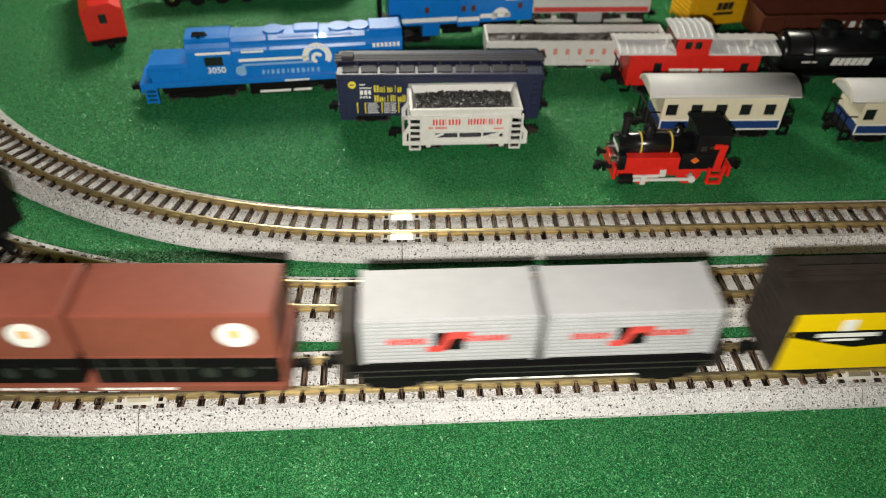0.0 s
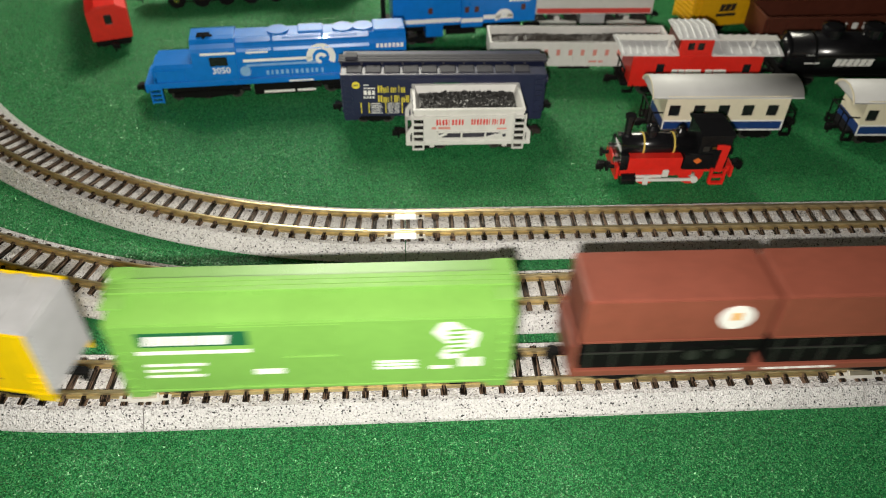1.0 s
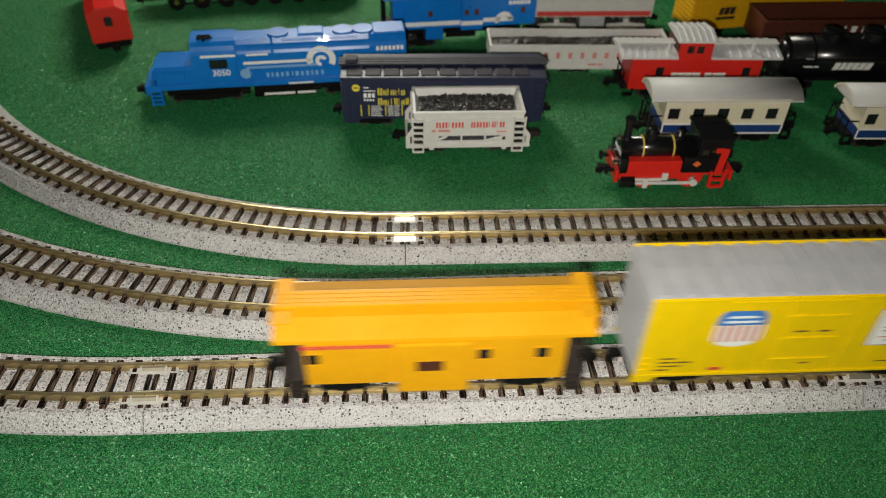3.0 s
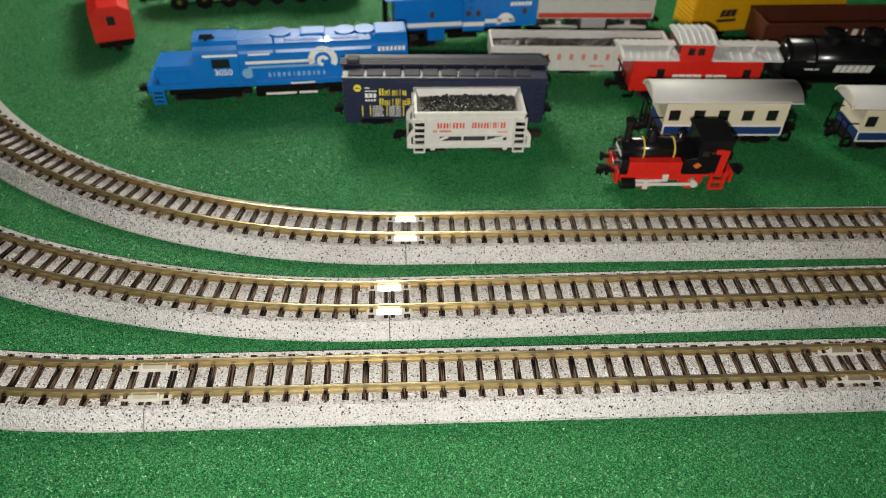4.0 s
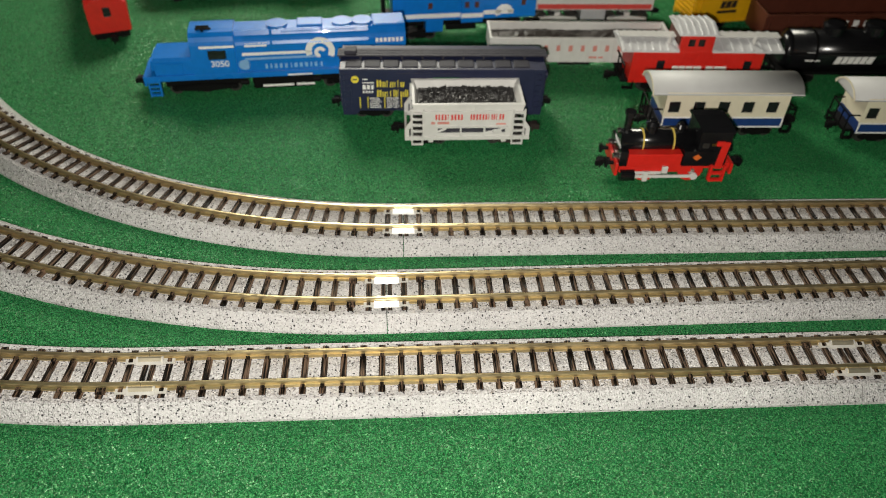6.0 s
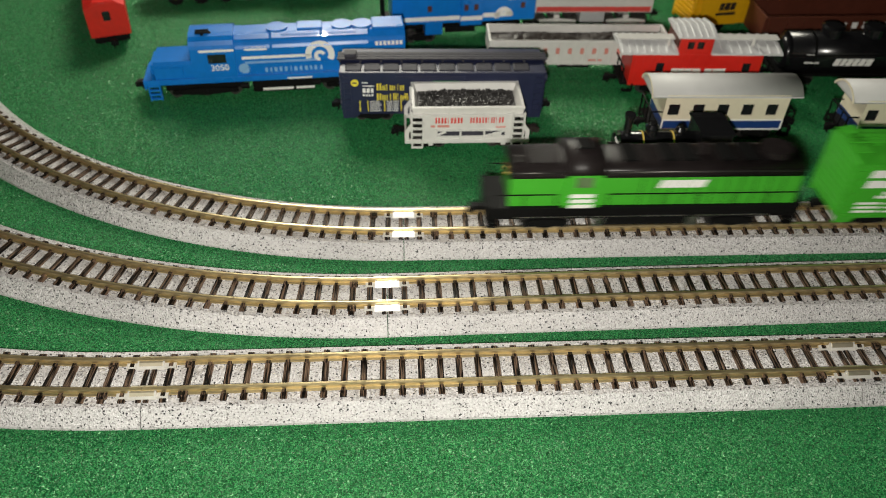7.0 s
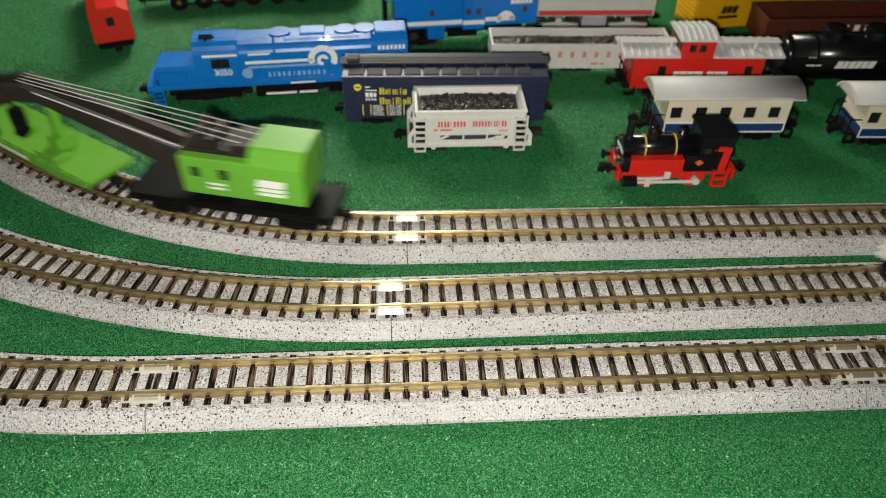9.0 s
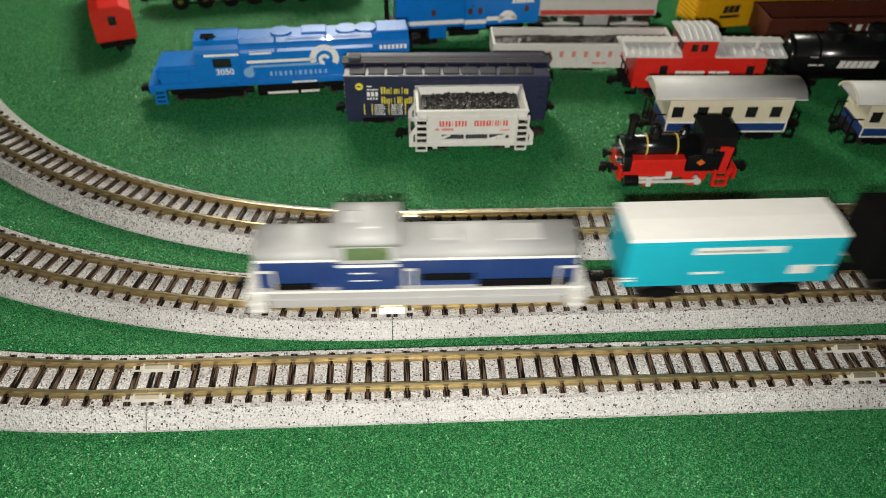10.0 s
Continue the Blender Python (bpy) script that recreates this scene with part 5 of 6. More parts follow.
    for yy in (-8.2, 8.2):
        for xs in ((-50, -38), (-12, 4, 16, 28, 40, 50)):
            bm = cyl(B(), (xs[0], yy, 14.4), (xs[-1], yy, 14.4), 0.2, 6)
            for x in xs:
                cyl(bm, (x, yy, 9.2), (x, yy, 14.4), 0.2, 6)
            part("handrail", bm, BLUE, car)
    return car


def navy_boxcar():
    L = 77.5
    w = 19.0
    car = thing("boxcar", "navy boxcar with slate roof and yellow lettering bars", "freight wagon")
    running_gear(car, L, 12, 9.5)
    part("body", bx(B(), -L / 2, L / 2, -w / 2, w / 2, 5.0, 22.8, 0.3), NAVY, car)
    bm = prism(B(), [(-w / 2 - 0.1, 22.6), (-w / 2, 22.9), (0, 23.9), (w / 2, 22.9), (w / 2 + 0.1, 22.6)], -L / 2, L / 2)
    part("roof", bm, NAVY, car)
    n = 10
    for i in range(n):
        x0 = -L / 2 + 1.5 + i * (L - 7) / n
        bm = bx(B(), x0 + 0.5, x0 + (L - 7) / n - 0.5, -8.6, -3.6, -0.25, 0.35, 0.4)
        for v in bm.verts:
            v.co.z += 22.9 + (v.co.y + 9.5) * 0.105
        part("roof_panel", bm, SLATE, car, "raised slate grey roof panel")
    roofwalk(car, L + 2.5, 24.5, 6.0, SLATE, 3)
    bm = bx(B(), -L / 2 + 1.5, -L / 2 + 6, -2, 2, 25.0, 26.4, 0.3)
    part("roof_hatch", bm, SLATE, car)
    for s in (-1, 1):
        corrugated_end(car, s * L / 2, w, 6, 22.6, 9, NAVY)
    sill_tabs(car, L, w, 5.0, NAVY)
    for s in (-1, 1):
        part("ladder", ladder(B(), s * (L / 2 - 2.2), -w / 2, 5.5, 21.6, 2.6, 7), NAVY, car)
    door(car, -5, 8, 6, 20.6, -9.45, NAVY, 5)
    bars(car, "door_print", INKGREEN, -9.85, -4, 17.4, [10], 2.2)
    y = -w / 2
    word(car, "name_mark", YELLOWINK, y, -25.2, 15.4, [(1.7, 2.9), (1.2, 2.1), (0.8, 2.7), (1.3, 2.1), (0.8, 2.1), (0.6, 2.9), (1.4, 2.1)], 0.42)
    word(car, "name_mark", YELLOWINK, y, -25.2, 11.2, [(1.6, 2.9), (1.3, 2.1), (0.8, 2.1), (0.8, 2.7), (1.3, 2.9), (0.6, 2.9), (1.3, 2.1), (1.2, 2.9)], 0.42)
    bars(car, "mark", WHITE, y, -30.6, 14.4, [1.2, 1.2, 1.0], 1.8, 0.4)
    bars(car, "mark", WHITE, y, -30.6, 12.9, [0.7, 0.7, 0.7, 0.7], 0.8, 0.4)
    bars(car, "mark", WHITE, y, -30.6, 17.0, [4.4], 0.4)
    bars(car, "mark", WHITE, y, -30.6, 18.4, [2.0], 0.4)
    disc = [(-33.4 + 1.5 * math.cos(k * math.pi / 8), 18.5 + 1.5 * math.sin(k * math.pi / 8)) for k in range(16)]
    part("round_mark", slab(B(), disc, y, y - 0.12), YELLOWINK, car)
    bars(car, "round_mark_line", NAVY, y - 0.1, -34.2, 18.3, [1.6], 0.5)
    for x in (-32.0, -29.0, -22.6, -16.2):
        bars(car, "mark", YELLOWINK, y, x, 6.4, [0.4], 4.6)
    for i in range(6):
        z = 6.4 + i * 0.82
        bars(car, "mark", WHITE, y, -28.0, z, [4.4 - 0.4 * (i % 3)], 0.26)
        bars(car, "mark", WHITE, y, -21.6, z, [2.0 + 0.4 * (i % 2), 2.0], 0.26)
    bm = B()
    cyl(bm, (L / 2 - 0.5, -4, 18), (L / 2 + 1.6, -4, 18), 1.7, 14)
    part("brake_wheel", bm, NAVY, car)
    return car


def ore_hopper():
    L = 46.4
    rim, mid = 20.4, 16.4
    car = thing("ore_hopper", "white ore hopper filled with coal, red lettering bars", "freight wagon")
    bogie(car, -14.5, BLACK, 8.5, 2, 4.6)
    bogie(car, 14.5, SOFTBLACK, 8.5, 2, 4.6)
    coupler(car, -L / 2 + 0.3, 4.6)
    coupler(car, L / 2 - 0.3, 4.6, SOFTBLACK)
    # open upper tub with a thick rim
    bm = B()
    ring = [[bm.verts.new((a * hx, b * hy, z)) for a, b in ((-1, -1), (1, -1), (1, 1), (-1, 1))]
            for hx, hy, z in ((rim - 1.2, 8.4, 15.6), (rim - 0.4, 9.0, 16.4), (rim, 9.2, 19.2), (rim - 1.0, 8.3, 19.2), (rim - 2.6, 7.0, 15.2))]
    for a, b in zip(ring, ring[1:]):
        for i in range(4):
            bm.faces.new((a[i], a[(i + 1) % 4], b[(i + 1) % 4], b[i]))
    bm.faces.new(ring[0]), bm.faces.new(ring[-1])
    part("tub", bm, OFFWHITE, car)
    for y in (-1, 1):
        part("side_sheet", bx(B(), -mid, mid, y * 8.6 - 0.35, y * 8.6 + 0.35, 5.2, 15.7, 0.15), OFFWHITE, car)
        part("top_rail", bx(B(), -rim - 0.1, rim + 0.1, y * 9.2 - 0.5, y * 9.2 + 0.5, 18.5, 19.3, 0.2), OFFWHITE, car)
        part("belt_rail", bx(B(), -rim + 0.2, rim - 0.2, y * 9.2 - 0.45, y * 9.2 + 0.45, 15.7, 16.4, 0.15), OFFWHITE, car)
        part("side_sill", bx(B(), -L / 2, L / 2, y * 8.9 - 0.6, y * 8.9 + 0.6, 4.1, 5.6, 0.25), OFFWHITE, car)
        for x in (-7.0, 2.6):
            part("tub_post", bx(B(), x - 0.25, x + 0.25, y * 9.3 - 0.35, y * 9.3 + 0.35, 16.2, 18.8, 0.1), OFFWHITE, car)
        for q in (-1, 1):
            part("ladder", ladder(B(), q * 18.5, y * 9.5 + (0.4 if y > 0 else 0), 4.6, 17.2, 4.2, 5, 0.36), OFFWHITE, car)
            brace = slab(B(), [(q * 20.6, 12.6), (q * 22.6, 9.8), (q * 23.1, 9.0), (q * 23.1, 4.4), (q * 21.6, 4.4), (q * 21.6, 8.6), (q * 20.2, 10.6)], y * 8.3, y * 9.1)
            part("corner_brace", brace, OFFWHITE, car)
            st = B()
            for k in (-1.9, 1.9):
                cyl(st, (q * 18.6 + k, y * 9.1, 2.4), (q * 18.6 + k, y * 9.1, 4.4), 0.36, 8)
            bx(st, q * 18.6 - 2.2, q * 18.6 + 2.2, y * 9.1 - 0.4, y * 9.1 + 0.4, 1.9, 2.6, 0.25)
            part("stirrup", st, OFFWHITE, car)
            part("jacking_lug", bx(B(), q * 13.6 - 0.9, q * 13.6 + 0.9, y * 9.0 - 0.5, y * 9.0 + 0.6, 3.1, 4.6, 0.3), OFFWHITE, car)
    for q in (-1, 1):
        part("end_sill", bx(B(), q * (L / 2 - 0.9), q * L / 2, -8.6, 8.6, 4.2, 6.0, 0.2), OFFWHITE, car)
        # sloping end sheet, black in place of the shade under the tub
        slope = B()
        prism(slope, [(-8.0, 0.0), (8.0, 0.0), (8.0, 0.5), (-8.0, 0.5)], 0, 14.0)
        slope.transform(Matrix.Translation((q * 9.0, 0, 5.0)) @ Matrix.Rotation(math.pi if q < 0 else 0, 4, "Z") @ Matrix.Rotation(radians(-46), 4, "Y"))
        part("slope_sheet", slope, BLACK, car, "sloping end sheet under the tub, black for its shade")
    gear = B()
    for y in (-9.1, 9.1):
        bx(gear, -11.8, 14.6, y - 0.3, y + 0.3, 9.2, 9.9, 0.12)
        bx(gear, -11.8, 14.6, y - 0.3, y + 0.3, 6.7, 7.2, 0.12)
        for x in (-11.4, -2.6, 6.2, 14.2):
            bx(gear, x - 0.35, x + 0.35, y - 0.35, y + 0.35, 5.2, 9.9, 0.12)
        cyl(gear, (-11, y, 7.6), (-8.0, y, 9.0), 0.5, 8)
        cyl(gear, (6.4, y, 7.0), (15.0, y, 9.4), 0.35, 8)
        bx(gear, 9.4, 12.6, y - 0.5, y + 0.2, 6.9, 8.6, 0.3)
    part("door_gear", gear, OFFWHITE, car)
    # flat grey strips on the side sheets, painted as shade behind the gear
    shade = B()
    for y in (-8.98, 8.98):
        bx(shade, -11.2, 14.0, y - 0.04, y + 0.04, 7.2, 9.1)
    part("door_gear_shade", shade, SLATE, car, "grey strip painted as shade behind the door gear")
    # heaped coal, many small lumps
    rnd = random.Random(11)
    bm = B()
    bx(bm, -rim + 2.4, rim - 2.4, -7.2, 7.2, 15.3, 16.6)
    for i in range(900):
        x, y = rnd.uniform(-rim + 2.9, rim - 2.9), rnd.uniform(-6.9, 6.9)
        r = rnd.uniform(0.25, 0.55)
        z = 16.6 + 0.4 * math.cos(x / 9) + 0.25 * rnd.random()
        bx(bm, -r, r, -r, r, -r * 0.7, r * 0.7, 0, Matrix.Translation((x, y, z)) @ Euler((rnd.random() * 3, rnd.random() * 3, rnd.random() * 3)).to_matrix().to_4x4())
    part("coal_load", bm, COAL, car, "heaped black coal load")
    y = -8.96
    word(car, "name_mark", REDINK, y, -12.0, 12.5, [(1.7, 2.3), (1.8, 2.3), (0.6, 2.3), (1.9, 2.3), (1.8, 2.3)], 0.55)
    word(car, "name_mark", REDINK, y, 0.8, 12.5, [(1.6, 2.3), (1.8, 2.3), (1.7, 2.3), (0.6, 2.3), (1.3, 2.3), (0.6, 2.3), (1.7, 2.3)], 0.5)
    bars(car, "small_print", PALEREDINK, y, -13.6, 10.8, [1.6, 4.4], 0.9, 0.8)
    bars(car, "small_print", PALEREDINK, y, 10.4, 10.4, [3.6], 0.6)
    return car


def tank_engine():
    car = thing("steam_locomotive", "small red and black tank engine with brass boiler bands", "locomotive")
    bm = bx(B(), -20, 21, -5.6, 5.6, 5.2, 7.2, 0.2)
    bx(bm, -21.2, -20, -7.6, 7.6, 3.6, 8.6, 0.3)
    bx(bm, 20.2, 21.2, -7.2, 7.2, 3.6, 8.0, 0.3)
    bx(bm, -19.5, 6.5, -7.0, -5.4, 4.6, 7.4, 0.2)
    bx(bm, -19.5, 6.5, 5.4, 7.0, 4.6, 7.4, 0.2)
    part("frame", bm, RED, car)
    bm = bx(B(), -17.0, 2.0, -7.2, 7.2, 7.2, 12.2, 0.3)
    part("side_tank", bm, RED, car)
    bm = prism(B(), [(-7.0, 7.2), (-7.0, 13.2), (7.0, 13.2), (7.0, 7.2)], -20.0, -17.2)
    part("smokebox_saddle", bm, GLOSSBLACK, car)
    bm = cyl(B(), (-19.6, 0, 13.6), (7.4, 0, 13.6), 4.1, 28)
    part("boiler", bm, GLOSSBLACK, car, smooth=True)
    bm = B()
    for x in (-11.6, -0.8):
        cyl(bm, (x - 0.3, 0, 13.6), (x + 0.3, 0, 13.6), 4.25, 28)
    part("boiler_band", bm, GOLDBAND, car, "brass boiler band")
    bm = B()
    cyl(bm, (-17.2, 0, 16.6), (-17.2, 0, 24.2), 1.2, 18, 1.5)
    cyl(bm, (-17.2, 0, 24.2), (-17.2, 0, 25.4), 1.9, 18)
    cyl(bm, (-17.2, 0, 16.6), (-17.2, 0, 18.0), 2.2, 18, 1.3)
    part("chimney", bm, GLOSSBLACK, car)
    for x, r0, z0 in ((-8.6, 2.2, 20.2), (1.6, 1.7, 19.0)):
        bm = B()
        cyl(bm, (x, 0, 17.0), (x, 0, z0), r0, 20)
        cyl(bm, (x, 0, z0), (x, 0, z0 + 1.2), r0 + 0.25, 20, r0 * 0.7)
        cyl(bm, (x, 0, z0 + 1.2), (x, 0, z0 + 1.8), r0 * 0.5, 14)
        part("dome", bm, GLOSSBLACK, car)
    bm = bx(B(), 7.0, 18.2, -6.6, 6.6, 7.0, 20.6, 0.3)
    c = part("cab", bm, GLOSSBLACK, car)
    bm = prism(B(), [(-7.0, 20.3), (-7.0, 20.9), (-4, 21.3), (4, 21.3), (8.2, 20.9), (8.2, 20.3)], 6.8, 18.6)
    part("cab_roof", bm, GLOSSBLACK, c)
    bm = bx(B(), 8.4, 10.6, -6.75, -6.5, 14.4, 16.4, 0.1)
    part("cab_window", bm, STEEL, c)
    part("lower_side", bx(B(), 2.4, 12.6, -7.2, 7.2, 7.2, 13.4, 0.25), GLOSSBLACK, c)
    bars(c, "number_plate", BRASS, -6.7, 11.4, 15.4, [2.0], 0.9)
    part("diamond_mark", slab(B(), [(5.6, 11.0), (7.2, 9.7), (8.8, 11.0), (7.2, 12.3)], -7.22, -7.4), DIAMOND, c)
    bm = B()
    bx(bm, 14.0, 16.6, -7.2, -6.0, 7.0, 18.0, 0.3, Matrix.Rotation(radians(4), 4, "Y"))
    bx(bm, 13.0, 16.0, -7.3, -6.4, 15.4, 17.2, 0.2)
    for q in (13.4, 18.2):
        bx(bm, q - 0.5, q + 0.5, -7.8, -6.6, 1.4, 7.6, 0.15)
    for z in (1.6, 4.6):
        bx(bm, 13.2, 18.4, -8.2, -6.8, z - 0.5, z + 0.4, 0.15)
    part("cab_step", bm, RED, car, "red cab steps and grab rail")
    for x in (-9.6, 6.8):
        for s in (-1, 1):
            bm = cyl(B(), (x, s * 4.2, 4.6), (x, s * 5.9, 4.6), 4.4, 26)
            wl = part("wheel", bm, RED, car, "red spoked driving wheel")
            bm = B()
            cyl(bm, (x, s * 4.2, 4.6), (x, s * 5.4, 4.6), 4.7, 26)
            part("tyre", bm, BRASS, wl)
            bm = cyl(B(), (x, s * 5.9, 4.6), (x, s * 6.6, 4.6), 1.2, 12)
            part("hub", bm, BRIGHT, wl)
    for s in (-1, 1):
        bm = bx(B(), -15.5, 9.0, s * 7.2 - 0.35, s * 7.2 + 0.35, 2.4, 3.5, 0.15)
        cyl(bm, (7.8, s * 6.8, 3.0), (7.8, s * 7.8, 3.0), 1.3, 16)
        bx(bm, -17, -4.5, s * 7.7 - 0.35, s * 7.7 + 0.35, 4.4, 5.4, 0.15)
        bx(bm, -10.8, -9.0, s * 7.7 - 0.5, s * 7.7 + 0.5, 1.4, 5.4, 0.2)
        bx(bm, -4.4, -2.2, s * 7.6 - 0.4, s * 7.6 + 0.4, 4.6, 7.4, 0.2)
        part("coupling_rod", bm, OFFWHITE, car, "pale grey coupling rod")
        bm = cyl(B(), (-19.0, s * 7.0, 3.6), (-14.0, s * 7.0, 3.6), 2.2, 18)
        part("cylinder", bm, GLOSSBLACK, car)
        bm = B()
        for y in (-4.6, 4.6):
            cyl(bm, (s * 21, y, 7.2), (s * 23.6, y, 7.2), 0.7, 10)
            cyl(bm, (s * 23.6, y, 7.2), (s * 24.2, y, 7.2), 1.7, 14)
        part("buffer", bm, BLACK, car)
        coupler(car, s * 21.4, 5.0)
    bm = B()
    for y in (-4.4, 4.4):
        cyl(bm, (-21.8, y, 10.0), (-20.2, y, 10.0), 1.1, 14)
    cyl(bm, (-20.8, 0, 17.6), (-19.6, 0, 17.6), 0.9, 14)
    part("lamp", bm, BRIGHT, car)
    return car


def coach():
    L = 47.0
    car = thing("passenger_coach", "cream and blue coach with a grey curved roof", "passenger coach", "cream and blue coaches")
    w = 16.0
    for s in (-1, 1):
        bogie(car, s * 15, BLACK, 8.0, 2, 5)
        coupler(car, s * (L / 2 + 3.0))
    bm = bx(B(), -L / 2 - 4, L / 2 + 4, -6.5, 6.5, 5.0, 6.2, 0.2)
    part("underframe", bm, BLACK, car)
    # walls with real window openings on both sides
    z0, z1, wz0, wz1 = 5.2, 20.0, 11.5, 16.2
    xs = [-19.8, -10.4, -1.0, 8.4, 17.8]
    hw = 2.15
    for s in (-1, 1):
        bm = B()
        y0, y1 = s * (w / 2 - 0.6), s * w / 2
        bx(bm, -L / 2, L / 2, y0, y1, 9.6, wz0)
        bx(bm, -L / 2, L / 2, y0, y1, wz1, z1)
        edges = [-L / 2] + [v for x in xs for v in (x - hw, x + hw)] + [L / 2]
        for a, b in zip(edges[::2], edges[1::2]):
            bx(bm, a, b, y0, y1, wz0, wz1)
        part("side_wall", bm, CREAM, car, "cream upper side with five windows")
        bm = bx(B(), -L / 2, L / 2, y0, y1, z0, 9.5)
        part("lower_side", bm, NAVYTRIM, car, "deep blue lower side")
        bm = B()
        yy = s * (w / 2 + 0.06)
        for a, b, c, d in ((-L / 2, L / 2, 9.2, 9.8), (-L / 2, L / 2, 5.2, 5.8), (-L / 2, -L / 2 + 0.6, 5.2, 9.6), (L / 2 - 0.6, L / 2, 5.2, 9.6)):
            bx(bm, a, b, yy - 0.1, yy + 0.1, c, d)
        part("lining", bm, WHITE, car)
        for x in xs:
            bm = bx(B(), x - hw, x + hw, s * (w / 2 - 0.5) - 0.06, s * (w / 2 - 0.5) + 0.06, wz0, wz1)
            part("window", bm, GLASS, car)
        bm = bx(B(), s * (L / 2 - 0.5), s * L / 2, -w / 2 + 0.6, w / 2 - 0.6, z0 + 4.6, z1 - 0.5)
        part("end_wall", bm, CREAM, car)
        bm = bx(B(), s * (L / 2 - 0.5), s * L / 2, -w / 2 + 0.6, w / 2 - 0.6, z0, z0 + 4.6)
        part("lower_end", bm, NAVYTRIM, car)
        # open platform with railing
        for y in (-6.8, -2.2, 2.2, 6.8):
            part("railing_post", cyl(B(), (s * (L / 2 + 4.2), y, 6), (s * (L / 2 + 4.2), y, 12.5), 0.3, 8), BLACK, car)
        bm = B()
        cyl(bm, (s * (L / 2 + 4.2), -6.8, 12.3), (s * (L / 2 + 4.2), 6.8, 12.3), 0.3, 8)
        for y in (-1, 1):
            cyl(bm, (s * (L / 2 + 4.2), y * 6.8, 12.3), (s * L / 2, y * 6.8, 12.3), 0.3, 8)
        part("handrail", bm, BLACK, car)
        for y in (-1, 1):
            bm = B()
            bx(bm, s * (L / 2 + 0.6), s * (L / 2 + 4.0), y * 7.2 - 0.8, y * 7.2 + 0.8, 2.4, 3.0, 0.1)
            bx(bm, s * (L / 2 + 0.4), s * (L / 2 + 0.9), y * 7.2 - 0.8, y * 7.2 + 0.8, 2.4, 6.2, 0.1)
            bx(bm, s * (L / 2 + 3.8), s * (L / 2 + 4.3), y * 7.2 - 0.8, y * 7.2 + 0.8, 2.4, 6.2, 0.1)
            part("step", bm, BLACK, car)
    prof = [(-w / 2 - 0.9, 19.4)] + [((w / 2 + 0.9) * math.sin(radians(a)), 16.8 + 7.0 * math.cos(radians(a)) * 0.95) for a in range(-70, 71, 10)] + [(w / 2 + 0.9, 19.4)]
    bm = prism(B(), prof, -L / 2 - 5.4, L / 2 + 4.6)
    r = part("roof", bm, COACHROOF, car, "grey curved roof", smooth=True)
    arc = prof[1:-1]
    bm = prism(B(), arc + [(y * 0.93, z - 0.6) for y, z in arc[::-1]], -L / 2 - 5.7, -L / 2 - 5.38)
    part("roof_edge", bm, CREAM, r)
    return car


